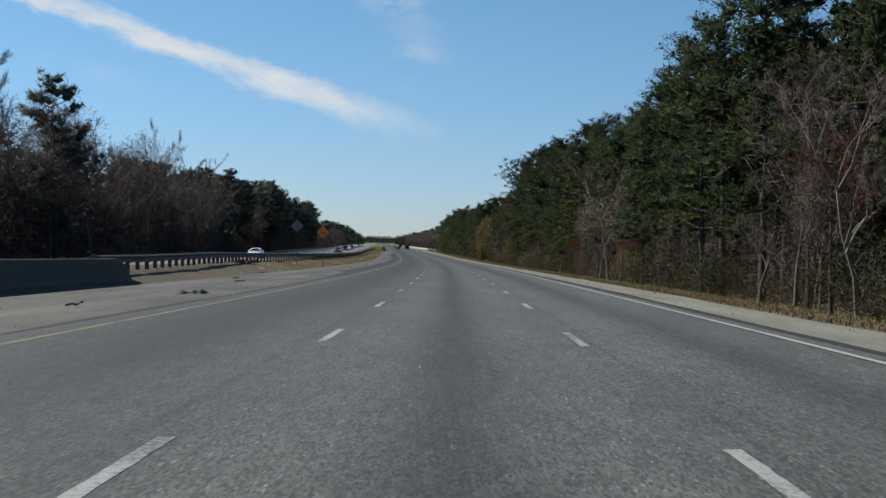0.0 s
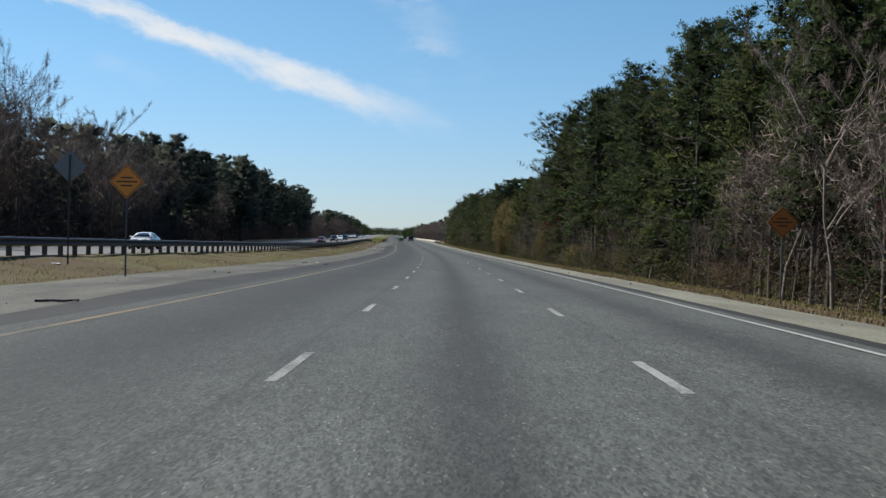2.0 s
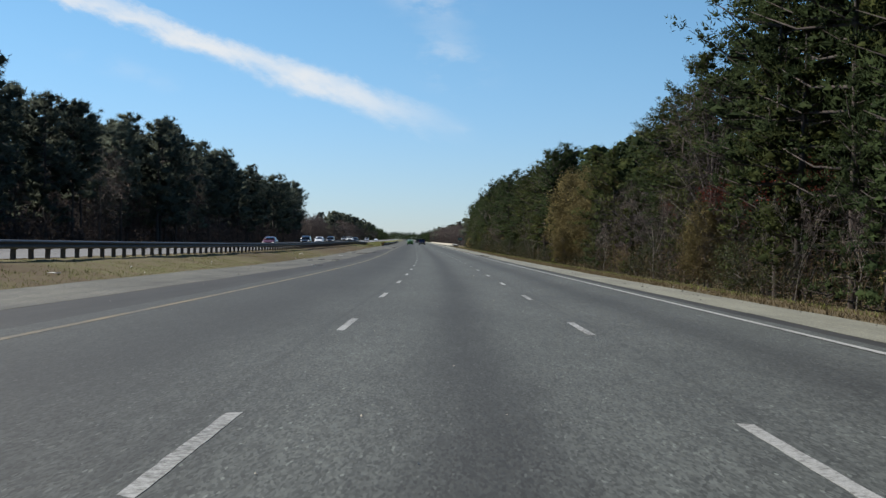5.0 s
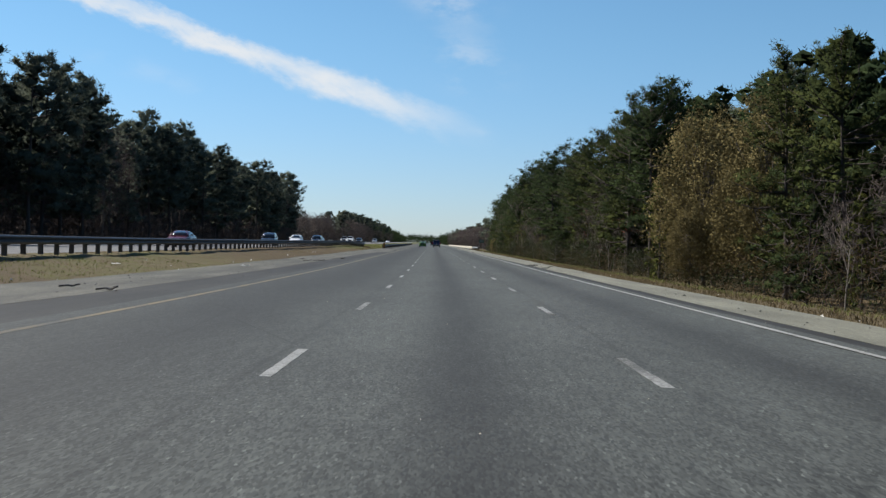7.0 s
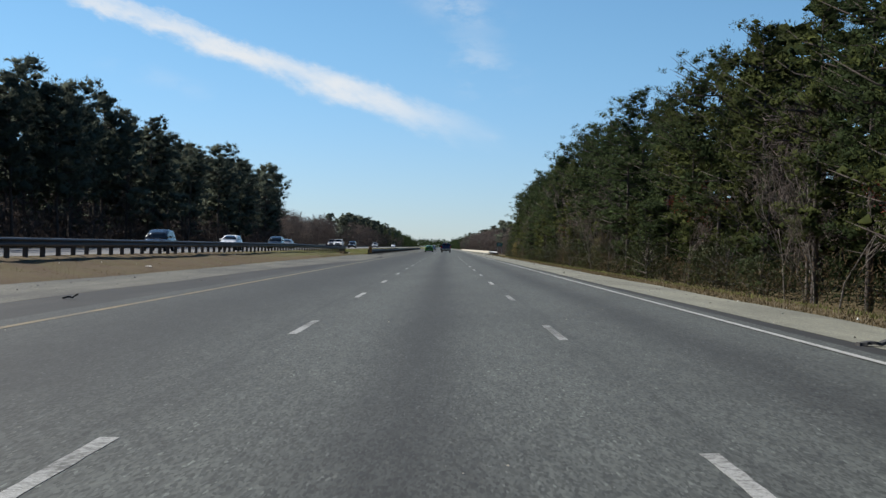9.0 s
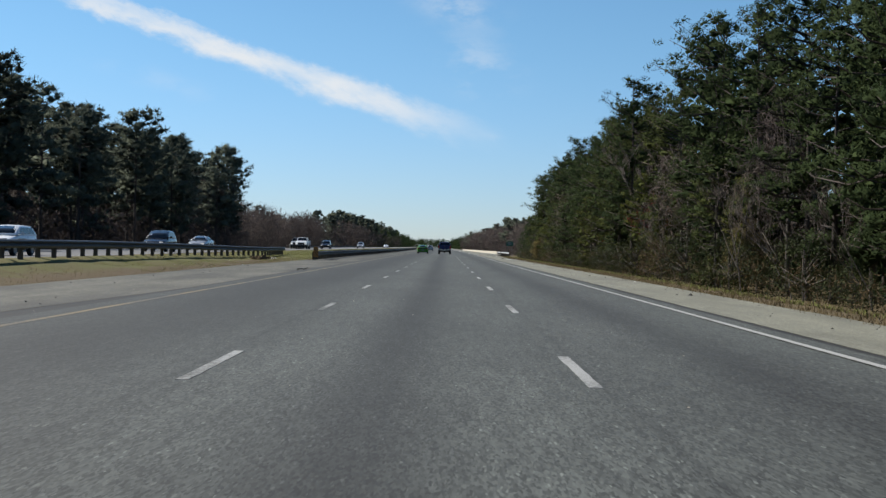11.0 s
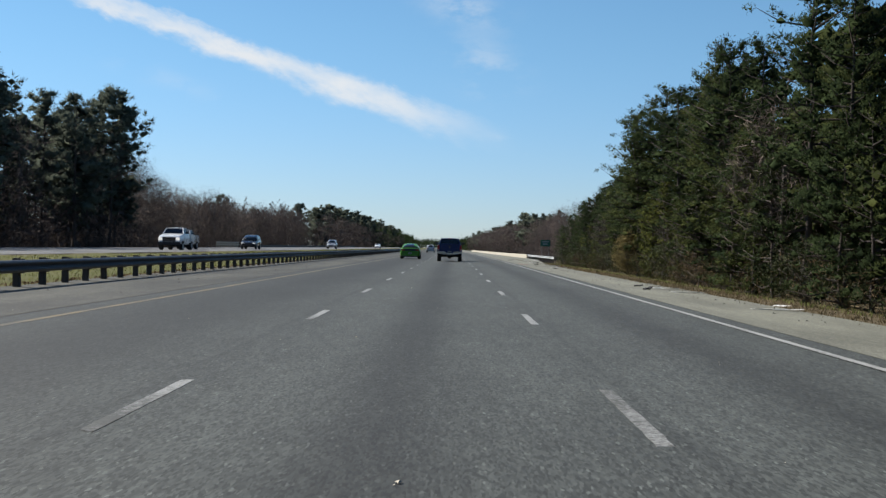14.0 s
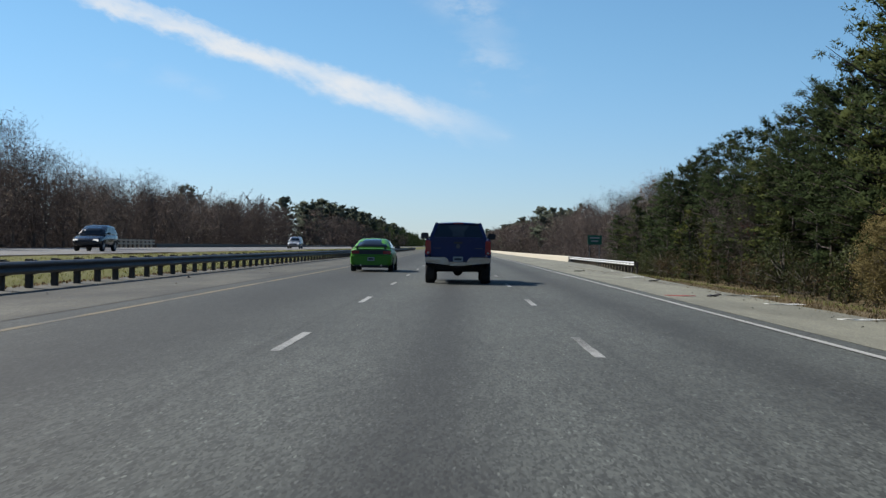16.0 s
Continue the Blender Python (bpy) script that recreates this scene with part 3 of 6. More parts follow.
def line_3(s):
    return float(np.interp(s, [637, 640, 692], [14.2, 13.9, 13.95]))


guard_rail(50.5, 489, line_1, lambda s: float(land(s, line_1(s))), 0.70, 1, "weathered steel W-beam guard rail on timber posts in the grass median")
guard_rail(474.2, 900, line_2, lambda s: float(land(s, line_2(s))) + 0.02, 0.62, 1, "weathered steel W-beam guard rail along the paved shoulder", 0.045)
guard_rail(639, 692, line_3, lambda s: -0.50, 0.72, -1, "sunlit steel W-beam guard rail leading to a bridge parapet", 0.02, galvanised_sunlit)


def swept(name, s_vals, line, profile, mat, label, category, kind="", taper=None, base=None):
    """A wall with one profile (across, up) swept along the road; taper(s) scales its height."""
    o = spot(s_vals[0], line(s_vals[0]))
    n, v, f = len(profile), [], []
    for s in s_vals:
        k = taper(s) if taper else 1.0
        for a, z in profile:
            v.append(spot(s, line(s) + a, (base(s) if base else 0) + z * k) - o)
    for i in range(len(s_vals) - 1):
        for j in range(n):
            q = (j + 1) % n
            f.append((i * n + j, (i + 1) * n + j, (i + 1) * n + q, i * n + q))
    f += [tuple(range(n)), tuple(range((len(s_vals) - 1) * n, len(s_vals) * n))[::-1]]
    ob = mesh_object(name, v, f, mat)
    ob.location = o
    return tagged(ob, label, category, kind=kind)


JERSEY = [(-0.30, -0.2), (0.30, -0.2), (0.30, 0.08), (0.16, 0.33), (0.09, 0.98), (0.06, 1.0), (-0.06, 1.0), (-0.09, 0.98), (-0.16, 0.33), (-0.30, 0.08)]


def jersey_wall(s0, s1, d, base, label, sloped):
    """A run of precast barrier pieces with open joints; the last one may slope down."""
    wall = empty_thing("concrete_barrier", stand(s0, d, base), label, "barrier", "concrete barriers")
    bpy.context.view_layer.update()
    inv = wall.matrix_basis.inverted()
    s = s0
    while s < s1 - 0.5:
        e = min(s + 6.1, s1)
        last = sloped and e > s1 - 0.6
        cuts = np.linspace(s, e - 0.02, 4) if not last else np.array([s, e - 2.4, e - 0.9, e])
        tall = [1, 1, 1, 1] if not last else [1, 1, 0.75, 0.12]
        v, f, n = [], [], len(JERSEY)
        for c, k in zip(cuts, tall):
            for a, z in JERSEY:
                v.append(inv @ Vector(spot(c, d + a, base + (z * k if z > 0 else z))))
        for i in range(3):
            for j in range(n):
                q = (j + 1) % n
                f.append((i * n + j, (i + 1) * n + j, (i + 1) * n + q, i * n + q))
        f += [tuple(range(n)), tuple(range(3 * n, 4 * n))[::-1]]
        mesh_object("barrier_piece", v, f, concrete, wall)
        s = e


jersey_wall(-58.8, 51.0, -12.35, 0.0, "dark concrete safety barrier with a sloped end", True)
jersey_wall(-58.8, 51.0, -18.4, 0.45, "dark concrete barrier along the opposite carriageway", False)
PARAPET = [(-0.2, -0.6), (0.2, -0.6), (0.2, 0.72), (0.16, 0.80), (-0.16, 0.80), (-0.2, 0.72)]
swept("bridge_parapet", np.arange(691, 1000, 6.0), lambda s: float(np.interp(s, [691, 760, 1000], [13.95, 12.6, 11.5])), PARAPET, concrete_cream, "pale sunlit concrete bridge parapet", "parapet", base=lambda s: -0.55)
swept("bridge_parapet", np.arange(698, 1000, 6.0), lambda s: -37.2, [(-0.2, -0.6), (0.2, -0.6), (0.2, 0.36), (0.16, 0.42), (-0.16, 0.42), (-0.2, 0.36)], concrete, "low grey concrete bridge parapet across the opposite carriageway", "parapet", base=lambda s: 0.60)


def bridge_railing(s0, s1, d, base):
    """Pale posts with two rails, leading to the far parapet."""
    ob = empty_thing("bridge_railing", stand(s0, d, base), "pale post-and-rail barrier beside the opposite carriageway", "railing")
    inv = ob.matrix_basis.inverted()
    for h in (0.48, 0.86):
        v, f = [], []
        cuts = np.linspace(s0, s1, 8)
        for c in cuts:
            v += [inv @ Vector(spot(c, d + x, base + h + z)) for x, z in ((-0.06, -0.09), (0.06, -0.09), (0.06, 0.09), (-0.06, 0.09))]
        for i in range(len(cuts) - 1):
            f += [(i * 4 + k, i * 4 + (k + 1) % 4, i * 4 + 4 + (k + 1) % 4, i * 4 + 4 + k) for k in range(4)]
        mesh_object("rail", v, f + [(3, 2, 1, 0), (len(v) - 4, len(v) - 3, len(v) - 2, len(v) - 1)], concrete_cream, ob)
    bm = bmesh.new()
    box(bm, -0.1, 0.1, -0.14, 0.14, -0.4, 0.98, 0.015)
    first = part("railing_post", bm, concrete_cream, ob)
    for c in np.arange(s0 + 2.0, s1, 2.0):
        q = new("railing_post", first.data)
        q.parent = ob
        q.matrix_basis = Matrix.Translation(inv @ Vector(spot(c, d, base)))


bridge_railing(676, 697.6, -37.2, 0.55)


def rounded_plate(bm, w, h, t, r, turn=0.0, y=0.0, z=0.0):
    """A flat sign plate facing -y with rounded corners."""
    pts = []
    for cx, cz, a0 in ((w / 2 - r, h / 2 - r, 0), (-w / 2 + r, h / 2 - r, 90), (-w / 2 + r, -h / 2 + r, 180), (w / 2 - r, -h / 2 + r, 270)):
        for k in range(5):
            a = radians(a0 + k * 22.5)
            pts.append((cx + r * math.cos(a), cz + r * math.sin(a)))
    c, s = math.cos(radians(turn)), math.sin(radians(turn))
    front = [bm.verts.new((x * c - q * s, y - t / 2, x * s + q * c + z)) for x, q in pts]
    back = [bm.verts.new((x * c - q * s, y + t / 2, x * s + q * c + z)) for x, q in pts]
    bm.faces.new(front)
    bm.faces.new(back[::-1])
    n = len(pts)
    for i in range(n):
        j = (i + 1) % n
        bm.faces.new((front[j], front[i], back[i], back[j]))


def diamond_sign(s, d, base_z, centre_z, side, colour, label, facing=0.0, bars=True, posts=1):
    sign = empty_thing("diamond_sign", stand(s, d, base_z, facing), label, "road sign", "diamond warning signs")
    hgt = centre_z - base_z
    bm = bmesh.new()
    for x in ((0,) if posts == 1 else (-0.25, 0.25)):
        box(bm, x - 0.025, x + 0.025, 0.01, 0.05, -0.4, hgt + side * 0.5)
    part("sign_post", bm, galvanised if bars else post_wood, sign)
    bm = bmesh.new()
    rounded_plate(bm, side, side, 0.006, 0.06, 45, -0.01, hgt)
    plate = part("sign_plate", bm, colour, sign)
    if bars:
        bm = bmesh.new()
        for z, w in ((0.16, 0.34), (0.0, 0.62), (-0.16, 0.34)):
            box(bm, -w * side * 0.7, w * side * 0.7, -0.0225, -0.0175, hgt + z * side - 0.03 * side, hgt + z * side + 0.03 * side)
        part("lettering_bars", bm, sign_black, plate, "three rows of unreadable black lettering")
        bm = bmesh.new()
        rounded_plate(bm, side * 0.93, side * 0.93, 0.002, 0.05, 45, -0.0145, hgt)
        rounded_plate(bm, side * 0.88, side * 0.88, 0.003, 0.05, 45, -0.0155, hgt)
        me = part("border_line", bm, [sign_black, colour], plate).data
        half = len(me.polygons) // 2
        for i, p in enumerate(me.polygons):
            p.material_index = int(i >= half)
    return sign


diamond_sign(111.2, -10.78, 0.15, 3.15, 0.80, sign_orange, "orange diamond roadwork sign on a thin metal post")
diamond_sign(114.7, 11.55, -0.60, 2.38, 0.80, sign_orange_shaded, "orange diamond roadwork sign before the trees, coloured as in shade")
diamond_sign(113.2, -13.25, 0.35, 3.72, 0.80, sign_back, "grey back of a diamond sign facing oncoming traffic", 180, bars=False)


def hazard_marker(s, d, z):
    ob = empty_thing("hazard_marker", stand(s, d, z, -6), "yellow and black striped hazard marker at the rail's end", "road sign")
    bm = bmesh.new()
    box(bm, -0.03, 0.03, 0.0, 0.06, -0.4, 0.9)
    part("sign_post", bm, post_wood, ob)
    bm = bmesh.new()
    rounded_plate(bm, 0.38, 0.84, 0.008, 0.03, 0, -0.012, 0.52)
    plate = part("sign_plate", bm, sign_yellow, ob)
    for k in range(-2, 4):
        # diagonal bands clipped to the plate
        bm = bmesh.new()
        pts = []
        z0 = 0.52 - 0.42 + 0.06 + k * 0.23
        for x, dz in ((-0.18, 0.36), (0.18, 0.0), (0.18, 0.115), (-0.18, 0.475)):
            pts.append(bm.verts.new((x, -0.0195, min(max(z0 + dz, 0.115), 0.925))))
        zs = [p.co.z for p in pts]
        if max(zs) - min(zs) < 0.05 or abs(pts[0].co.z - pts[3].co.z) < 0.01 and abs(pts[1].co.z - pts[2].co.z) < 0.01:
            bm.free()
            continue
        bm.faces.new(pts)
        part("black_stripe", bm, sign_black, plate)
    return ob


hazard_marker(473.6, -9.75, 0.17)


def green_sign(s, d):
    z = float(land(s, d))
    ob = empty_thing("guide_sign", stand(s, d, z, 4), "small green guide sign on two posts past the bridge end", "road sign")
    for x in (-0.6, 0.6):
        bm = bmesh.new()
        box(bm, x - 0.05, x + 0.05, 0.0, 0.08, -0.4, 4.6)
        part("sign_post", bm, sign_back, ob)
    bm = bmesh.new()
    rounded_plate(bm, 1.75, 1.15, 0.01, 0.08, 0, -0.02, 4.15)
    plate = part("sign_plate", bm, sign_green, ob)
    for zz, w2 in ((4.4, 0.6), (4.0, 0.45)):
        bm = bmesh.new()
        box(bm, -w2, w2, -0.034, -0.028, zz - 0.09, zz + 0.09)
        part("lettering_bar", bm, plate_white, plate, "unreadable pale lettering")


green_sign(694, 17.2)

# ---- vegetation ----
def unit(v):
    return v / (np.linalg.norm(v, axis=-1, keepdims=True) + 1e-9)


def blades(centres, dirs, length, width, rng, spread=0.9, face=None):
    """Loose triangles, one for each centre, pointing roughly along dirs and, where face is given, turned to face that way."""
    n = len(centres)
    d = unit(dirs + rng.normal(0, spread, (n, 3)))
    side = unit(np.cross(d, rng.normal(0, 1, (n, 3)) if face is None else face + rng.normal(0, 0.45, (n, 3))))
    ln = length * rng.uniform(0.6, 1.35, (n, 1))
    wd = width * rng.uniform(0.6, 1.4, (n, 1))
    a, b, c = centres - d * ln * 0.4 - side * wd, centres - d * ln * 0.3 + side * wd, centres + d * ln * 0.6
    if face is not None:
        back = (np.cross(b - a, c - a) * face).sum(1) < 0
        a[back], b[back] = b[back], a[back].copy()
    return np.stack([a, b, c], 1).reshape(-1, 3)


def soft(normals, rng, jitter=0.25):
    """One shading normal for each blade's three corners."""
    return np.repeat(unit(normals + rng.normal(0, jitter, normals.shape)), 3, 0)


def tri_mesh(name, verts, mat, normals=None):
    me = bpy.data.meshes.new(name)
    n = len(verts) // 3
    me.vertices.add(len(verts))
    me.vertices.foreach_set("co", np.asarray(verts, np.float32).ravel())
    me.loops.add(3 * n)
    me.loops.foreach_set("vertex_index", np.arange(3 * n, dtype=np.int32))
    me.polygons.add(n)
    me.polygons.foreach_set("loop_start", np.arange(0, 3 * n, 3, dtype=np.int32))
    me.polygons.foreach_set("loop_total", np.full(n, 3, dtype=np.int32))
    me.update(calc_edges=True)
    me.materials.append(mat)
    if normals is not None:
        me.normals_split_custom_set_from_vertices(np.asarray(normals, np.float32))
    return me


class Limbs:
    """Tapered prisms collected into one mesh."""

    def __init__(self):
        self.v, self.f = [], []

    def add(self, pts, radii, sides=5):
        base = len(self.v)
        up = Vector((0.31, 0.17, 0.93))
        for i, p in enumerate(pts):
            q = pts[min(i + 1, len(pts) - 1)] - pts[max(i - 1, 0)]
            q = Vector(q).normalized()
            u = q.cross(up if abs(q.dot(up)) < 0.95 else Vector((1, 0, 0))).normalized()
            w2 = q.cross(u)
            for k in range(sides):
                a = 2 * math.pi * k / sides
                self.v.append(tuple(Vector(p) + (u * math.cos(a) + w2 * math.sin(a)) * radii[i]))
        for i in range(len(pts) - 1):
            for k in range(sides):
                j = (k + 1) % sides
                self.f.append((base + i * sides + k, base + i * sides + j, base + (i + 1) * sides + j, base + (i + 1) * sides + k))
        self.f.append(tuple(range(base + (len(pts) - 1) * sides, base + len(pts) * sides)))

    def mesh(self, name, mat):
        me = bpy.data.meshes.new(name)
        me.from_pydata(self.v, [], self.f)
        me.polygons.foreach_set("use_smooth", [True] * len(me.polygons))
        me.materials.append(mat)
        return me


OCTA_V = np.array([(1.0, 0, 0), (0, 1.0, 0), (-1.0, 0, 0), (0, -1.0, 0), (0, 0, 1.0), (0, 0, -1.0)])
OCTA_F = np.array([(0, 1, 4), (1, 2, 4), (2, 3, 4), (3, 0, 4), (1, 0, 5), (2, 1, 5), (3, 2, 5), (0, 3, 5)])


def puffs(cents, outs, rad, per, blade, rng, core, flat=0.78, lift=0.35):
    """Needle clumps: an uneven dark heart with fine sprays standing out all round it. Gives triangles and shading normals."""
    n = len(cents)
    squash = np.array([1.12, 1.12, flat])
    # hearts
    jit = rng.uniform(0.6, 1.35, (n, 6, 1))
    spin = rng.uniform(0, 6.28, n)
    c, s, o = np.cos(spin), np.sin(spin), np.zeros(n)
    rot = np.stack([np.stack([c, -s, o], 1), np.stack([s, c, o], 1), np.stack([o, o, o + 1], 1)], 1)
    vd = np.einsum("nij,kj->nki", rot, OCTA_V)
    hv = cents[:, None] + vd * jit * (rad * core)[:, None, None] * squash
    heart = hv[:, OCTA_F].reshape(-1, 3)
    heart_n = unit(vd * 0.6 + outs[:, None] * 0.8 + rng.normal(0, 0.35, (n, 6, 3)))[:, OCTA_F].reshape(-1, 3)
    # sprays
    v = unit(rng.normal(0, 1, (n, per, 3)) + np.array([0, 0, 0.22]))
    at = cents[:, None] + v * rad[:, None, None] * rng.uniform(0.5, 0.98, (n, per, 1)) * squash
    face = unit(v * 0.75 + outs[:, None] * 0.7).reshape(-1, 3)
    tri = blades(at.reshape(-1, 3), v.reshape(-1, 3) * 0.9 + np.array([0, 0, lift]), blade[0], blade[1], rng, 0.5, face)
    return np.concatenate([heart, tri]), np.concatenate([heart_n, soft(face, rng, 0.08)])


def pine(seed, H, crown_base, radius, mat, per=34, limbs_n=42, blade=(0.34, 0.02), dense=1.35, puff=(0.42, 0.85), limbs=True, top_heavy=0.0, core=0.5, inner=0.3):
    """A loblolly-like pine: bare lower trunk, uneven tiers of limbs, a ragged domed top and rounded needle clumps along the limbs."""
    rng = np.random.default_rng(seed)
    rnd = random.Random(seed)
    wood = Limbs()
    lean = Vector((rnd.uniform(-0.03, 0.03), rnd.uniform(-0.03, 0.03), 0))
    top = H - 0.9
    trunk = [Vector((0, 0, -0.5)) + lean * z + Vector((rnd.uniform(-0.06, 0.06), rnd.uniform(-0.06, 0.06), z)) for z in np.linspace(0, top, 9)]
    r0 = 0.011 * H + 0.02
    wood.add(trunk, [r0 * (1.15 if i == 0 else 1) * (1 - 0.92 * i / 8) for i in range(9)], 7)
    cents, outs, sizes, cores = [], [], [], []
    skew = rnd.uniform(0, 6.28)
    lobes = [(rnd.uniform(0, 6.28), rnd.uniform(0.1, 0.95), rnd.uniform(-0.4, 0.3)) for k in range(9)]
    for i in range(limbs_n):
        t = (i + rnd.random()) / limbs_n
        z = top * (crown_base + (1 - crown_base) * t ** (0.95 - 0.3 * top_heavy))
        prof = (0.62 + 0.38 * math.sin(math.pi * min(1.0, 0.15 + t * 0.95))) * math.sqrt(max(0.0, 1 - t ** 4.4)) + 0.14
        prof *= 1 - top_heavy * 0.55 * (1 - t) ** 1.5
        az = rnd.uniform(0, 2 * math.pi) + i * 2.4
        bulge = sum(k * math.exp(-((t - tt) / 0.16) ** 2) * max(0.0, math.cos(az - aa)) for aa, tt, k in lobes)
        L = max(0.5, radius * prof * rnd.uniform(0.8, 1.06) * (1 + 0.15 * math.cos(az - skew) + bulge))
        rise = 0.02 + 0.45 * t + rnd.uniform(-0.2, 0.2)
        p0 = lean * z + Vector((0, 0, z - 0.5))
        out = Vector((math.cos(az), math.sin(az), rise))
        p1 = p0 + out * L * 0.55 + Vector((0, 0, -0.06 * L))
        p2 = p0 + out * L + Vector((0, 0, 0.08 * L))
        if limbs:
            wood.add([p0, p1, p2], [0.045 + 0.012 * L, 0.03 + 0.005 * L, 0.012], 3)
        k = max(2, int(round(L * dense)))
        for j in range(k):
            u = inner + (1 - inner) * (j + rnd.random()) / k
            cents.append(p0 + (p2 - p0) * u + Vector((rnd.gauss(0, 0.18), rnd.gauss(0, 0.18), rnd.gauss(0.05, 0.11))) * (0.6 + 0.3 * L))
            outs.append(Vector((math.cos(az), math.sin(az), 0.15 + 0.9 * t)))
            sizes.append(rnd.uniform(*puff) * rnd.choice((0.75, 1.0, 1.0, 1.25)) * (0.8 if u > 0.85 else 1.0) * (1 - 0.2 * t))
            cores.append(core * (1.35 - 0.75 * u))
    # upright leaders at the top
    for j in range(7):
        cents.append(lean * H + Vector((rnd.gauss(0, 0.4), rnd.gauss(0, 0.4), top - 0.5 - rnd.random() * 1.1)))
        outs.append(Vector((0, 0, 1)))
        sizes.append(puff[0] * rnd.uniform(0.6, 0.9))
        cores.append(core * 0.5)
    # dead stubs under the crown
    for j in range(9):
        z = H * crown_base * rnd.uniform(0.35, 1.0)
        az = rnd.uniform(0, 6.28)
        p0 = Vector((0, 0, z - 0.5))
        wood.add([p0, p0 + Vector((math.cos(az), math.sin(az), rnd.uniform(-0.2, 0.2))) * rnd.uniform(0.5, 1.6)], [0.03, 0.008], 3)
    tri, nor = puffs(np.array(cents), np.array(outs), np.array(sizes), per, blade, rng, np.array(cores))
    return wood.mesh("trunk", bark_pine), tri_mesh("crown", tri, mat, nor)


def bare(seed, H, spread, bark, twigs, twig_n=1400, split=3, buds=None, twig=(0.55, 0.014), levels=3, girth=1.0):
    """A leafless broadleaf tree: forking limbs with a haze of twigs."""
    rng = np.random.default_rng(seed)
    rnd = random.Random(seed)
    wood = Limbs()
    ends = []

    def grow(p, d, L, r, depth):
        pts, rad = [p], [r]
        q = p
        for k in range(3):
            d = (d + Vector((rnd.gauss(0, 0.13), rnd.gauss(0, 0.13), rnd.gauss(0.04, 0.08)))).normalized()
            q = q + d * (L / 3)
            pts.append(q)
            rad.append(r * (1 - 0.22 * (k + 1)))
        wood.add(pts, rad, 6 if depth == 0 else (4 if depth < 2 else 3))
        if depth >= 1:
            ends.append((pts[1], pts[3]))
        if depth >= levels:
            return
        n = (split if depth < 3 else 2) if depth else split + 3
        for k in range(n):
            u = rnd.uniform(0.45, 1.0) if k else 1.0
            base = pts[0] + (pts[3] - pts[0]) * u if depth else pts[0] + (pts[3] - pts[0]) * rnd.uniform(0.4, 1.0)
            az = rnd.uniform(0, 6.283)
            ax = Vector((math.cos(az), math.sin(az), 0)) * spread
            nd = (d * 0.8 + ax + Vector((0, 0, 0.25))).normalized()
            grow(base, nd, L * rnd.uniform(0.48, 0.72), max(0.008, r * rnd.uniform(0.42, 0.6)), depth + 1)

    grow(Vector((0, 0, -0.4)), Vector((rnd.uniform(-0.05, 0.05), rnd.uniform(-0.05, 0.05), 1)), H * 0.52, (0.008 * H + 0.02) * girth, 0)
    a = np.array([e[0] for e in ends])
    b = np.array([e[1] for e in ends])
    idx = rng.integers(0, len(ends), twig_n)
    u = rng.uniform(0.1, 1.0, (twig_n, 1))
    pts = a[idx] + (b[idx] - a[idx]) * u + rng.normal(0, 0.10, (twig_n, 3))
    dirs = (b[idx] - a[idx])
    dirs /= np.linalg.norm(dirs, axis=1, keepdims=True) + 1e-9
    hz = blades(pts + dirs * 0.15, dirs + np.array([0, 0, 0.25]), twig[0], twig[1], rng, 0.5)
    crown_me = tri_mesh("crown", hz, twigs)
    bud_me = None
    if buds is not None:
        n = twig_n * 2
        idx = rng.integers(0, len(ends), n)
        pts = a[idx] + (b[idx] - a[idx]) * rng.uniform(0.2, 1.1, (n, 1)) + rng.normal(0, 0.22, (n, 3))
        bud_me = tri_mesh("bud_crown", blades(pts, rng.normal(0, 1, (n, 3)), 0.16, 0.05, rng, 0.5), buds)
    return wood.mesh("trunk", bark), crown_me, bud_me


def leafy(seed, H, rx, mat, bark, n_clumps=170, per=30, leaf_size=(0.20, 0.075), low=0.12, clump=0.42):
    """A broadleaf crown kept in leaf: rounded, uneven, with gaps."""
    rng = np.random.default_rng(seed)
    rnd = random.Random(seed)
    wood = Limbs()
    wood.add([Vector((0, 0, -0.4)), Vector((0.1, 0, H * 0.3)), Vector((0, 0.1, H * 0.75))], [0.014 * H, 0.011 * H, 0.03], 6)
    cents = []
    for i in range(n_clumps):
        v = rng.normal(0, 1, 3)
        v /= np.linalg.norm(v)
        k = rng.uniform(0.55, 1.0) * (1 + 0.18 * noise.noise(Vector(tuple(v * 2.2 + seed))))
        cz = H * (low + (1 - low) / 2)
        c = np.array([v[0] * rx * k * (1.0 - 0.25 * v[2]), v[1] * rx * k * (1.0 - 0.25 * v[2]), cz + v[2] * H * (1 - low) / 2 * k])
        cents.append(c)
        if i % 5 == 0:
            wood.add([Vector((0, 0, max(0.3, c[2] * 0.55))), Vector(tuple(c * 0.55 + np.array([0, 0, c[2] * 0.25]))), Vector(tuple(c))], [0.05, 0.03, 0.01], 3)
    cents = np.array(cents)
    off = rng.normal(0, clump, (n_clumps, per, 3)) * np.array([1, 1, 0.75])
    pts = (cents[:, None] + off).reshape(-1, 3)
    heart = np.array([0, 0, H * (low + (1 - low) / 2)])
    face = unit(unit(off) + unit(cents - heart)[:, None] * 0.6).reshape(-1, 3)
    return wood.mesh("trunk", bark), tri_mesh("crown", blades(pts, rng.normal(0, 1, pts.shape), leaf_size[0], leaf_size[1], rng, 0.5, face), mat, soft(face, rng, 0.4))


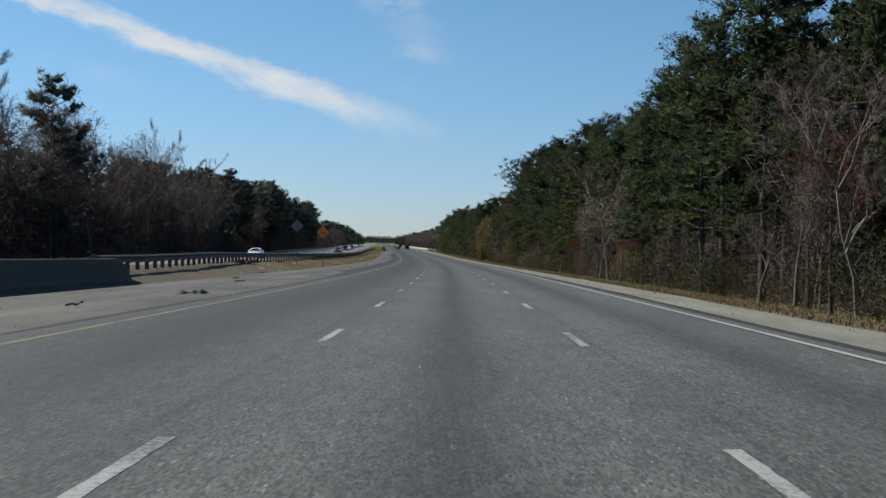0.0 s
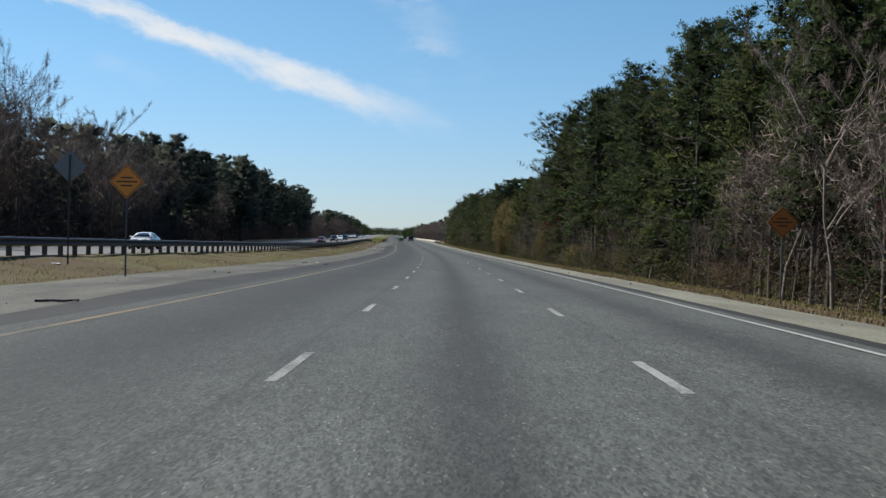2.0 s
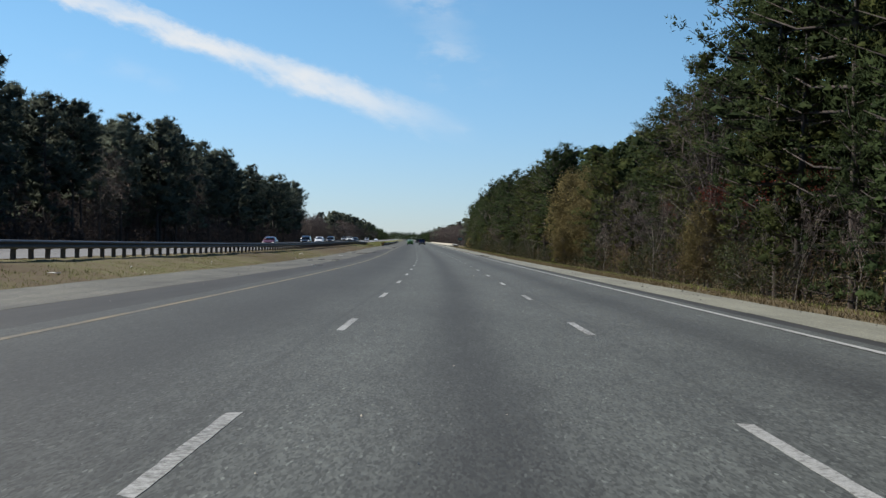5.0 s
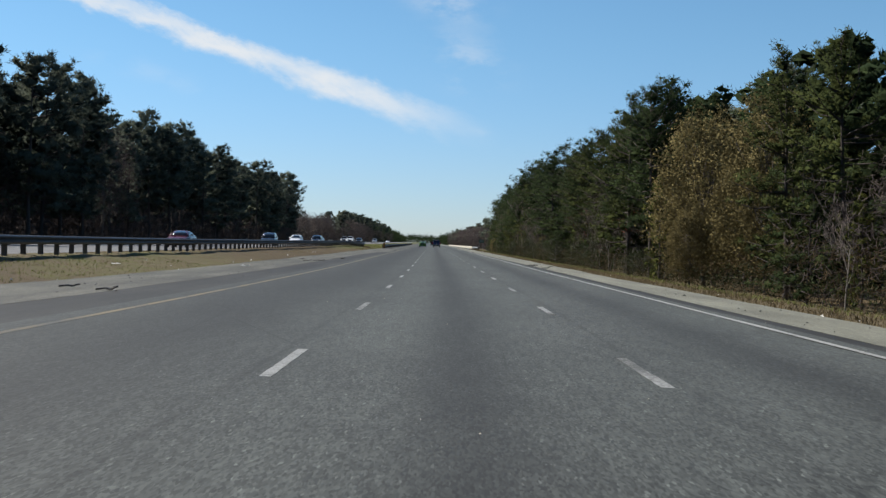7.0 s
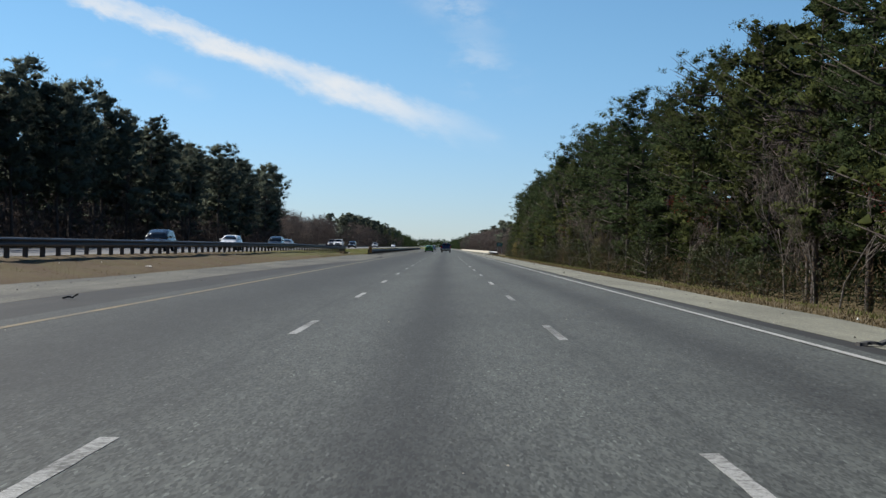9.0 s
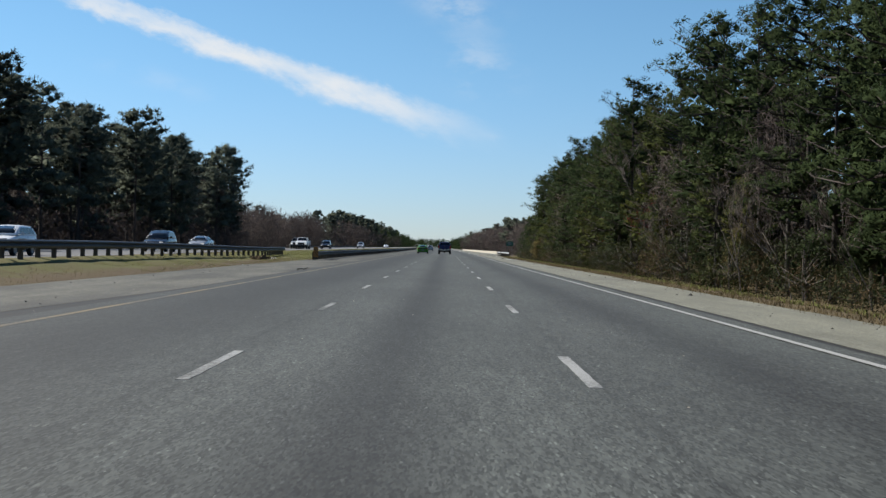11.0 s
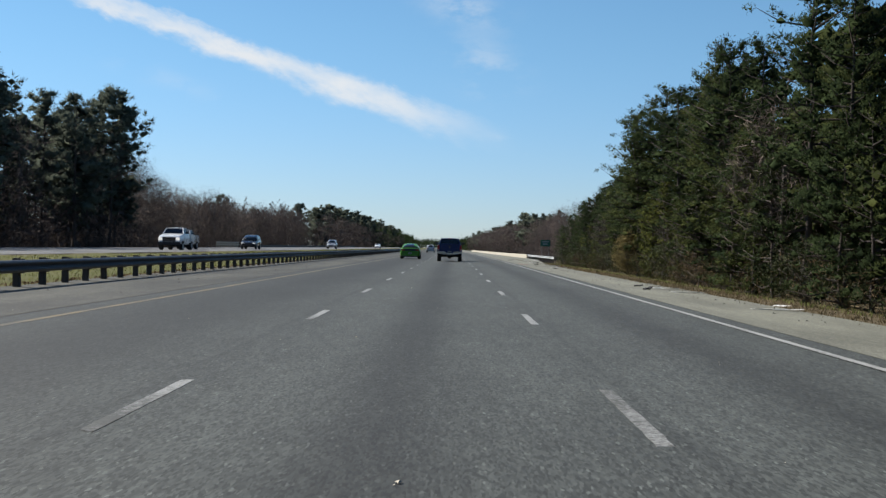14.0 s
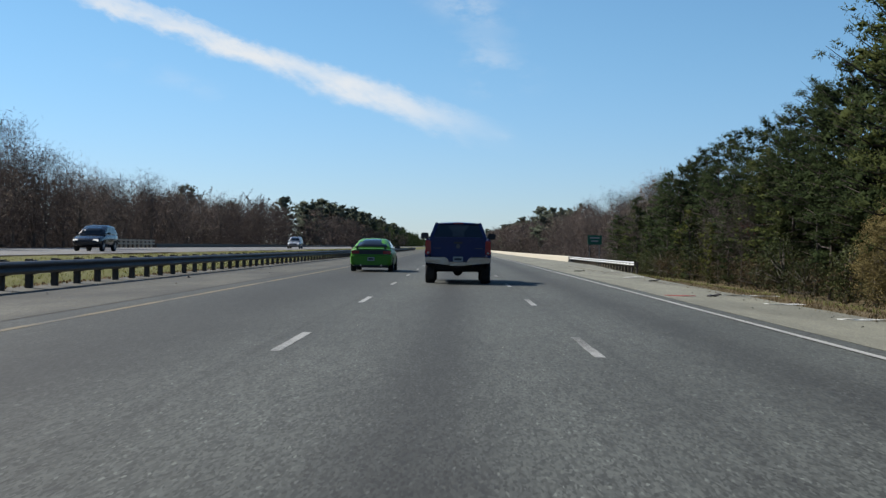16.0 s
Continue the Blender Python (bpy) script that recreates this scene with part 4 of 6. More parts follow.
def tree_thing(name, meshes, label, category, group):
    ob = new(name)
    tagged(ob, label, category, group)
    for me in meshes:
        if me is None:
            continue
        p = new(me.name.split(".")[0], me)
        p.parent = ob
    return ob


class Planter:
    """Sets a prototype at its first place and copies it after that."""

    def __init__(self, ob):
        self.ob, self.used = ob, False

    def at(self, s, d, z=None, size=1.0, turn=None, tall=1.0, label=""):
        if z is None:
            z = float(land(s, d))
        x, y, h = spot(s, d, z)
        m = pose(x, y, h, 0, 0, random.uniform(0, 360) if turn is None else turn) @ Matrix.Diagonal((size, size, size * tall, 1))
        c = copy_thing(self.ob, m)
        self.used = True
        if label:
            c["label"] = label
        return c

    def scatter(self, pool, s, d, size, tall=1.0):
        """Adds the tree's triangles to a pool that becomes one joined wood."""
        x, y, h = spot(s, d, float(land(s, d)))
        a = random.uniform(0, 6.28)
        turn = np.array([[math.cos(a), -math.sin(a), 0], [math.sin(a), math.cos(a), 0], [0, 0, 1]])
        for ch in self.ob.children:
            me = ch.data
            co = np.empty(len(me.vertices) * 3, np.float32)
            me.vertices.foreach_get("co", co)
            me.calc_loop_triangles()
            tri = np.empty(len(me.loop_triangles) * 3, np.int32)
            me.loop_triangles.foreach_get("vertices", tri)
            nor = np.empty(len(me.loops) * 3, np.float32)
            me.corner_normals.foreach_get("vector", nor)
            corner = np.empty(len(me.loop_triangles) * 3, np.int32)
            me.loop_triangles.foreach_get("loops", corner)
            pts = (co.reshape(-1, 3)[tri] * (size, size, size * tall)) @ turn.T + np.array([x, y, h])
            pool.setdefault(me.materials[0].name, []).append((pts, nor.reshape(-1, 3)[corner] @ turn.T))

    def done(self):
        for o in (*self.ob.children, self.ob):
            bpy.data.objects.remove(o)


LP = "tall dark green pine with clumped needles beside the motorway"
LY = "bushy green pine with foliage down to the verge"
pines = [Planter(tree_thing("pine_tree", pine(11 + i, 20.0, cb, r, mt, 33, 60, (0.24, 0.035), 1.7, (0.48, 0.86), True, th, 0.40, 0.12), LP, "pine tree", "roadside pines"))
         for i, (cb, r, mt, th) in enumerate([(0.22, 4.0, needles, 0.15), (0.16, 3.7, needles, 0.0), (0.28, 4.2, needles, 0.3), (0.12, 3.9, needles_warm, 0.0), (0.18, 3.6, needles_warm, 0.1)])]
second = [Planter(tree_thing("pine_tree", pine(41 + i, 20.0, cb, r, mt, 12, 36, (0.45, 0.06), 1.3, (0.75, 1.25), False, 0.0, 0.75), LP, "pine tree", "roadside pines"))
          for i, (cb, r, mt) in enumerate([(0.22, 4.3, needles), (0.16, 4.1, needles), (0.26, 4.5, needles_warm)])]
young = [Planter(tree_thing("young_pine", pine(31 + i, 10.0, 0.05, 2.2, mt, 34, 36, (0.20, 0.026), 1.9, (0.32, 0.58), True, 0.0, 0.45, 0.12), LY, "young pine", "young pines"))
         for i, mt in enumerate((needles, needles_warm, needles_bright))]
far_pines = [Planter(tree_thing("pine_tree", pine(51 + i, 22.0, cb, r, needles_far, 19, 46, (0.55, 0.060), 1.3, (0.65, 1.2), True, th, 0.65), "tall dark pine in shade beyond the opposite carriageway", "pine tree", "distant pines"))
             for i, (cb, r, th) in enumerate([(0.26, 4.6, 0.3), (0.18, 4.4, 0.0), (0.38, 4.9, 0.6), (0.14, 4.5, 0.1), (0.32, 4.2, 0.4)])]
bares = [Planter(tree_thing("bare_tree", bare(71 + i, 15.0, sp, bk, tw, 4200, 3, None, (0.48, 0.014), 3, 0.95), "leafless winter broadleaf tree with fine grey-brown twigs", "bare tree", "bare trees"))
         for i, (sp, bk, tw) in enumerate([(0.55, bark_grey, twig_brown), (0.7, bark_grey, twig_grey), (0.45, bark_grey, twig_brown), (0.75, bark_pale, twig_grey)])]
hazes = [Planter(tree_thing("bare_tree", leafy(171 + i, 15.0, rx, tw, bark_grey, 150, 17, (0.9, 0.022), 0.18, 0.8), "leafless winter tree with a rounded haze of brown twigs", "bare tree", "bare trees"))
         for i, (rx, tw) in enumerate([(3.6, twig_brown), (3.0, twig_brown), (4.0, twig_grey)])]
saplings = [Planter(tree_thing("bare_tree", bare(91 + i, 8.0, 0.5, bark_pale, twig_grey, 500, 2, None, (0.5, 0.012), 3, 0.6), "thin pale leafless sapling at the wood's edge", "bare tree", "bare trees"))
            for i in range(2)]
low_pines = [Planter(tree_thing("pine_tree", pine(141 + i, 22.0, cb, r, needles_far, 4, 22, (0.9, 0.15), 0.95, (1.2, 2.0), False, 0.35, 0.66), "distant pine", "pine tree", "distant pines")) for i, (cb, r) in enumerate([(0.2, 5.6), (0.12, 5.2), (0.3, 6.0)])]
low_bares = [Planter(tree_thing("bare_tree", leafy(151 + i, 14.0, 3.8, twig_brown, bark_grey, 60, 8, (1.5, 0.075), 0.1, 1.0), "distant bare tree", "bare tree", "bare trees")) for i in range(3)]
maples = [Planter(tree_thing("maple_tree", bare(97, 11.0, 0.55, bark_grey, twig_brown, 900, 3, leaf_red, (0.5, 0.011)), "leafless maple with a haze of red buds", "maple tree", "maple trees"))]
tans = [Planter(tree_thing("oak_tree", leafy(101 + i, 12.0, 3.6, leaf_tan, bark_grey, 420, 60, (0.16, 0.058), 0.06, 0.36), "rounded oak holding dry tan leaves", "oak tree", "oak trees")) for i in range(2)]
shrubs = [Planter(tree_thing("shrub", leafy(121 + i, 3.0, 1.9, mt, bark_grey, 80, 34, (0.11, 0.028), 0.0, 0.28), lb, "shrub", "verge shrubs"))
          for i, (mt, lb) in enumerate([(leaf_shrub, "dark evergreen shrub at the wood's edge"), (leaf_brush, "brown tangled brush at the wood's edge"), (leaf_shrub, "olive evergreen shrub at the wood's edge"), (leaf_tan, "straw-coloured dry bush at the wood's edge")])]

TOP_S = [0, 152, 166, 186, 210, 225, 250, 300, 330, 350, 385, 405, 430, 510, 560, 590, 604, 612, 625, 645, 670, 705]
TOP_Z = [19.5, 20, 16.5, 18, 20.5, 21, 19, 15.2, 14.4, 15.8, 17.0, 17.6, 16.4, 17.2, 17.2, 14.6, 11.0, 9.2, 8.8, 9.4, 10.2, 7.6]
FRONT_S = [0, 80, 118, 136, 150, 165, 193, 217, 231, 245, 252, 264, 276, 300, 347, 385, 402, 460, 505, 565, 590, 604, 612, 625, 645, 670, 705]
FRONT_Z = [17.5, 17.5, 15.5, 14, 16, 18, 19.5, 19, 20, 19, 18.3, 15.5, 12.6, 12.6, 15, 14.8, 15.2, 15.8, 15.6, 15.4, 13.6, 10.2, 8.6, 8.2, 8.6, 9.4, 6.8]
rt = random.Random(5)
back = {}


def edge(s):
    """How far the wood's edge draws back from the road."""
    return float(np.interp(s, [540, 590, 640, 700], [0, 1.2, 2.6, 5.0]))


def right_top(s):
    return float(np.interp(s, TOP_S, TOP_Z))


s = 38.0
while s < 704:
    if not 303 < s < 333:
        d = 17.8 + edge(s) + rt.uniform(-1.6, 1.8)
        want = float(np.interp(s, FRONT_S, FRONT_Z)) * rt.uniform(0.90, 1.04) + 1.6
        r = rt.random()
        if 95 < s < 142 and r < 0.3:
            rt.choice(bares + hazes[2:]).at(s, d, size=want / 16.5 * rt.uniform(0.55, 0.75))
        elif r < 0.14:
            rt.choice(bares if r < 0.06 else hazes).at(s, d, size=want / 17.0 * 0.75)
        else:
            k = want / 20.0
            rt.choice(pines if s > 140 else pines[:3]).at(s, d, size=max(0.6, k * rt.uniform(0.92, 1.05)), tall=k / max(0.6, k))
    s += rt.uniform(4.8, 6.8)
s = 36.0
while s < 706:
    k = (right_top(s) + (2.2 if 315 < s < 400 else 0.6)) * rt.uniform(0.9, 1.06) / 20.0
    rt.choice(second).at(s, 24 + edge(s) + rt.uniform(-2.2, 3.0), size=max(0.8, k), tall=k / max(0.8, k))
    s += rt.uniform(4.8, 6.8)
s = 40.0
while s < 712:
    k = (right_top(s) + 1.7) * rt.uniform(0.92, 1.05) / 22.0
    rt.choice(low_pines).scatter(back, s, 33 + rt.uniform(-3, 5), max(0.8, k), k / max(0.8, k))
    s += rt.uniform(9, 13)
# edge row: young pines, saplings, shrubs
s = 40.0
while s < 702:
    d = 16.0 + edge(s) + rt.uniform(-0.7, 1.2)
    r = rt.random()
    if 300 < s < 332 and (s > 317 or d < 16.2):
        pass
    elif r < (0.22 if s < 290 else 0.46) and s > 90 or s > 615 and r < 0.6:
        rt.choice(young[:2] if s < 290 else young).at(s, d + 0.6, size=rt.uniform(0.5, 1.0) * (0.7 if s > 600 else 1.0), tall=rt.uniform(0.9, 1.2))
    elif r < 0.58:
        rt.choice(saplings).at(s, d, size=rt.uniform(0.6, 1.1))
    elif r < 0.62:
        maples[0].at(s, d + 2, size=rt.uniform(0.5, 0.8))
    else:
        rt.choice(shrubs[:3:2] if rt.random() < (0.45 if s < 290 else 0.7) else shrubs).at(s, d, size=rt.uniform(0.6, 1.15))
    s += rt.uniform(2.6, 4.4)
for s, d, k in ((324, 17.5, 1.0), (330, 19.5, 0.92), (311, 18.2, 0.95), (319, 15.5, 0.42), (250, 16.2, 0.45), (446, 17.6, 0.35), (590, 16.5, 0.35)):
    rt.choice(tans).at(s, d, size=k)
for s, d, z in ((235.7, 16.7, 19.2), (225.4, 20.7, 21.7), (226.1, 23.4, 21.9), (240.4, 17.6, 17.1), (341.4, 17.0, 14.3), (154.2, 26.4, 20.2), (591, 20.8, 16.8), (584, 23.2, 17.3), (580, 22.5, 16.4), (568.2, 21.9, 15.8), (575, 18.5, 14.2), (586, 18.8, 13.6), (595, 19.4, 12.2), (600, 21.5, 11.2), (605, 19.6, 9.6), (64, 20.5, 19.5), (76, 19.5, 20.0), (87, 20.5, 20.0)):
    rt.choice(pines[:3] if s < 560 else pines[::2]).at(s, d, size=(z + 2.0) / 20.0 * (1.0 if s < 560 else 1.12), tall=1.0 if s < 560 else 0.89)
for s, d, k in ((55.5, 17.6, 0.8), (113, 16.0, 0.45), (115, 17.0, 0.5)):
    maples[0].at(s, d, size=k)
for s, d, k in ((52, 15.8, 0.7), (60, 15.6, 0.75), (65, 15.2, 0.45), (121, 15.4, 0.8), (130, 15.8, 0.75)):
    bares[3].at(s, d, size=k, label="leafless tree with pale sunlit branches at the wood's edge")
for s, d, k in ((56, 16.0, 0.5), (117, 16.0, 0.6), (126, 16.0, 0.7), (133, 16.0, 0.6), (137, 16.6, 0.6)):
    hazes[2].at(s, d, size=k, label="leafless tree with a fine haze of pale grey twigs")

# beyond the opposite carriageway
s = 95.0
while s < 662:
    d = -50 + rt.uniform(-5, 4.5)
    r = rt.random()
    bareish = s < 300
    if (bareish and r < 0.92) or (not bareish and r < 0.16):
        rt.choice(bares if rt.random() < 0.4 else hazes).at(s, d, size=rt.uniform(0.95, 1.25) * float(np.interp(s, [95, 190, 260, 300], [1.2, 1.15, 1.0, 0.95])))
    else:
        top = 21.5 if s > 300 else 17.5
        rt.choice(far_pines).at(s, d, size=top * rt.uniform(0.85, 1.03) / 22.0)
    s += rt.uniform(3.6, 5.4)
# deeper rows, added so the sun behind does not leak through the wood
s = 95.0
while s < 666:
    for d0 in (-59, -67):
        rt.choice(low_pines if (s > 295 and rt.random() < 0.85) or rt.random() < 0.1 else low_bares).scatter(back, s + rt.uniform(-2, 2), d0 + rt.uniform(-3, 3), rt.uniform(0.86, 1.04))
    s += rt.uniform(7.5, 10.5)
for s, d, k in ((371, -43, 0.94), (380, -44.5, 1.0), (392, -46, 1.03), (405, -47, 1.06), (419, -50.8, 1.1), (157, -47.5, 1.07), (320, -55, 1.02), (462, -52, 1.12), (478, -51, 1.08), (496, -52, 1.1), (514, -52, 1.1), (656, -49.2, 1.12), (663, -52.7, 1.16), (671, -61, 1.1)):
    rt.choice(far_pines).at(s, d, size=k)
# low winter woods past the pines on both sides of the water
s = 676.0
while s < 1010:
    rt.choice(bares if rt.random() < 0.12 else hazes).at(s + rt.uniform(-3, 3), -56 - (s - 690) * 0.02 + rt.uniform(-3, 3), size=float(np.interp(s, [676, 690, 715, 760, 850, 1010], [1.25, 1.25, 1.08, 1.0, 1.08, 1.16])) * rt.uniform(0.88, 1.1))
    for d0 in (-66, -75):
        rt.choice(low_bares).scatter(back, s + rt.uniform(-3, 3), d0 - (s - 690) * 0.02 + rt.uniform(-3, 3), rt.uniform(0.85, 1.1) * (1 + (s - 690) / 2500))
    s += rt.uniform(4.5, 6.5)
s = 745.0
while s < 1010:
    for d0 in (40, 50):
        rt.choice(hazes).at(s + rt.uniform(-3, 3), d0 + rt.uniform(-4, 4), size=rt.uniform(0.95, 1.25))
    s += rt.uniform(6.5, 9.0)
for s, d, k in ((905, -78, 0.95), (1000, -80, 0.9), (860, 52, 0.8), (347, 30, 0.92), (352, 28, 0.85)):
    rt.choice(far_pines).at(s, d, size=k)
# far woods, single trees no longer told apart
s = 1010.0
while s < 2000:
    for d0 in (-53, -61):
        pick = low_pines if rt.random() < (0.25 if d0 > -57 else 0.9) else low_bares
        rt.choice(pick).scatter(back, s + rt.uniform(-5, 5), d0 + rt.uniform(-4, 4), rt.uniform(0.9, 1.06) * (0.95 if s < 1120 else 1.15) if pick is low_pines else rt.uniform(1.0, 1.3))
    for d0 in (36, 47):
        pick = low_pines if rt.random() < (0.12 if d0 < 40 else 0.7) else low_bares
        rt.choice(pick).scatter(back, s + rt.uniform(-5, 5), d0 + rt.uniform(-4, 4), rt.uniform(0.85, 1.0) if pick is low_pines else rt.uniform(1.1, 1.35))
    s += rt.uniform(10, 13) * (1 if s < 1500 else 1.6)
# a few pines that close the wood beside the road, and dark evergreens in the winter wood beyond the opposite
# carriageway, added to block light from behind
rw = random.Random(77)
for s, d, z in ((104, 20.5, 20.0), (113, 21.0, 20.2), (119, 20.0, 17.4), (128, 19.6, 15.8), (138, 20.0, 15.4), (146, 19.6, 16.6), (152, 19.2, 16.4), (160, 19.6, 17.0), (169, 20.2, 18.6), (175, 22.0, 18.2), (495, 20.0, 16.0), (506, 19.6, 15.2), (520, 19.8, 15.4),
                (604, 19.5, 9.6), (611, 19.8, 8.8), (618, 20.2, 8.2), (625, 20.6, 8.4), (632, 21.0, 8.6), (638, 21.4, 8.9), (645, 21.6, 8.7), (652, 22.0, 8.6), (658, 22.4, 8.5), (664, 22.8, 8.3)):
    k = (z + 2.0 - float(land(s, d))) / 20.0
    rw.choice(pines[:3]).at(s, d, size=max(0.6, k), tall=k / max(0.6, k))
s = 120.0
while s < 305:
    rw.choice(far_pines).at(s, -53 + rw.uniform(-2, 2), size=rw.uniform(0.42, 0.6))
    for d0 in (-57, -63):
        rw.choice(low_pines).scatter(back, s + rw.uniform(-3, 3), d0 + rw.uniform(-2, 2), rw.uniform(0.50, 0.68))
    s += rw.uniform(5.0, 8.0)
for mat_name, pieces in back.items():
    tagged(new("back_woods", tri_mesh("back_woods", np.concatenate([q[0] for q in pieces]), bpy.data.materials[mat_name], np.concatenate([q[1] for q in pieces]))), "rows of trees deeper in the wood", "woods", kind="stuff")
for group in (pines, young, second, low_pines, low_bares, far_pines, bares, hazes, saplings, maples, tans, shrubs):
    for p in group:
        p.done()


def stuff(name, verts, mat, label, category):
    ob = new(name, tri_mesh(name, verts, mat))
    return tagged(ob, label, category, kind="stuff")


# undergrowth along the wood's edge and deep inside it
rng = np.random.default_rng(7)


def brush(n, s0, s1, d0, d1, h, mat, name, label, size=(0.22, 0.07), power=1.0):
    ss, dd = rng.uniform(s0, s1, n), rng.uniform(d0, d1, n)
    if 0 < d0 < 30:
        dd = dd + np.interp(ss, [540, 590, 640, 700], [0, 1.2, 2.6, 5.0])
    bump = np.array([0.55 + 0.9 * noise.noise(Vector((a * 0.13, b * 0.2, 3.0))) for a, b in zip(ss, dd)])
    zz = land(ss, dd) + np.maximum(0.25, bump + 0.35) * h * rng.uniform(0, 1, n) ** power
    return stuff(name, blades(spot(ss, dd, zz), rng.normal(0, 1, (n, 3)) + np.array([0, 0, 0.6]), size[0], size[1], rng, 0.4), mat, label, "undergrowth")


brush(26000, 38, 300, 15.0, 18.8, 2.6, leaf_brush, "undergrowth", "tangled brown winter undergrowth under the trees", (0.32, 0.018))
brush(20000, 38, 300, 15.5, 19.5, 5.0, twig_brown, "undergrowth", "thin brown stems and twigs between the trunks", (0.8, 0.018))
brush(14000, 38, 300, 14.9, 17.8, 1.6, leaf_shrub, "undergrowth", "low evergreen undergrowth along the wood's edge", (0.16, 0.026))
brush(24000, 300, 704, 15.2, 18.8, 2.0, leaf_brush, "undergrowth", "tangled brown winter undergrowth under the trees", (0.3, 0.020))
brush(30000, 300, 704, 14.9, 17.8, 1.8, leaf_shrub, "undergrowth", "low evergreen undergrowth along the wood's edge", (0.18, 0.026))
brush(26000, 38, 708, 19, 30, 6.0, needles, "undergrowth", "dim thicket of stems and twigs inside the wood", (0.9, 0.07))
brush(30000, 90, 672, -49.5, -45, 5.5, twig_brown, "undergrowth", "brown leafless thicket along the far wood's edge", (0.9, 0.035))
brush(30000, 95, 315, -66, -50, 12.0, twig_brown, "undergrowth", "dense brown mass of winter twigs inside the far wood", (1.2, 0.05))
brush(14000, 90, 672, -62, -47, 6.5, twig_brown, "undergrowth", "dark undergrowth beneath the far trees", (1.1, 0.16))
brush(26000, 90, 672, -64, -48, 9.0, twig_brown, "undergrowth", "dim thicket of trunks and twigs beyond the road", (1.4, 0.05))
# two backings of coarse blades, added to stand in for the woods' shaded depth
brush(26000, 90, 675, -80, -70, 12.0, twig_brown, "undergrowth", "deep shade of the wood beyond the opposite carriageway", (1.8, 0.55))
brush(24000, 36, 720, 36, 44, 8.0, needles, "undergrowth", "deep shade inside the pine wood", (1.5, 0.5))
brush(50000, 678, 1020, -84, -52, 8.5, twig_brown, "undergrowth", "brown winter thicket beside the water", (1.0, 0.05))
brush(26000, 735, 1020, 32, 58, 9.0, twig_brown, "undergrowth", "brown winter thicket beyond the bridge", (1.0, 0.07))

brush(16000, 664, 780, -86, -58, 6.0, twig_brown, "undergrowth", "dense dark brush at the foot of the winter wood", (1.2, 0.13), 1.3)


def grass(n, s0, s1, d0, d1, mat, label, h=0.2, keep=0.0, wide=0.045):
    ss, dd = rng.uniform(s0, s1, n), rng.uniform(d0, d1, n)
    if keep:
        w2 = np.array([noise.noise(Vector((a * 0.22, b * 0.6, 5.0))) for a, b in zip(ss, dd)])
        ss, dd = ss[w2 > -keep], dd[w2 > -keep]
    m = len(ss)
    zz = land(ss, dd) + h * 0.3
    up = np.tile(np.array([0, 0, 1.6]), (m, 1))
    ob = stuff("grass", blades(spot(ss, dd, zz), up, h * 1.4, wide, rng, 0.5), mat, label, "grass")
    ob.data.normals_split_custom_set_from_vertices(np.asarray(soft(up, rng, 0.25), np.float32))
    return ob


grass(28000, 88, 480, -14.5, -10.9, grass_dry, "tufts of dry straw-coloured grass on the median bank", 0.035, 0.0, 0.010)
grass(12000, 88, 300, -14.6, -11.2, grass_green, "patches of short green grass on the median bank", 0.05, 0.0, 0.016)
grass(8000, 425, 480, -14.6, -10.8, grass_green, "short green grass before the second guard rail", 0.035, 0.0, 0.012)
grass(46000, 478, 800, -17.8, -10.6, grass_median, "bright green grass of the median behind the guard rail", 0.06, 0.0, 0.013)
grass(5000, 474, 800, -10.6, -10.25, leaf_brush, "narrow strip of low dark blades at the feet of the guard rail", 0.05, 0.0, 0.03)
grass(16000, 60, 480, -18.6, -15.0, grass_dry, "short dry grass between guard rail and opposite carriageway", 0.05, 0.0, 0.016)
grass(60000, 30, 640, 8.4, 14.8, grass_dry, "dry straw-coloured grass on the verge", 0.10, 0.0, 0.018)
grass(9000, 30, 640, 12.5, 15.4, grass_green, "patches of green grass on the verge", 0.16, 0.0, 0.025)

# distant woods where single trees cannot be told apart
def far_woods(name, n, s0, s1, centre, half, tops, mat, label, size):
    ss = rng.uniform(s0, s1, n)
    dd = centre(ss) + rng.uniform(-half, half, n)
    cap = np.array([tops(a) * (0.8 + 0.45 * noise.fractal(Vector((a * 0.05, b * 0.12, 1.7)), 1.0, 2.0, 3)) for a, b in zip(ss, dd)])
    zz = land(ss, dd) + cap * rng.uniform(0.0, 1, n) ** 0.7
    return stuff(name, blades(spot(ss, dd, zz), rng.normal(0, 1, (n, 3)), size[0], size[1], rng, 0.5), mat, label, "woods")


far_woods("far_woods", 22000, 1000, 2200, lambda s: -60 + 0 * s, 10, lambda s: 9.0, twig_brown, "distant brown winter woods", (1.3, 0.12))
far_woods("far_woods", 16000, 1000, 2200, lambda s: 46 + 0 * s, 16, lambda s: 8.0, twig_brown, "distant brown winter woods", (1.3, 0.12))
far_woods("far_woods", 12000, 1350, 2600, lambda s: -56 + 0 * s, 7, lambda s: 21.0, needles, "distant dark pine woods", (2.2, 0.8))
far_woods("far_woods", 12000, 1250, 2600, lambda s: 46 + 0 * s, 9, lambda s: 18.0, needles, "distant dark pine woods", (2.2, 0.8))
far_woods("far_woods", 14000, 2000, 3000, lambda s: -60 + 0 * s, 12, lambda s: 20.0, needles, "distant dark pine woods", (1.8, 0.5))
far_woods("far_woods", 14000, 2000, 3000, lambda s: 44 + 0 * s, 18, lambda s: 19.0, needles, "distant dark pine woods", (1.8, 0.5))
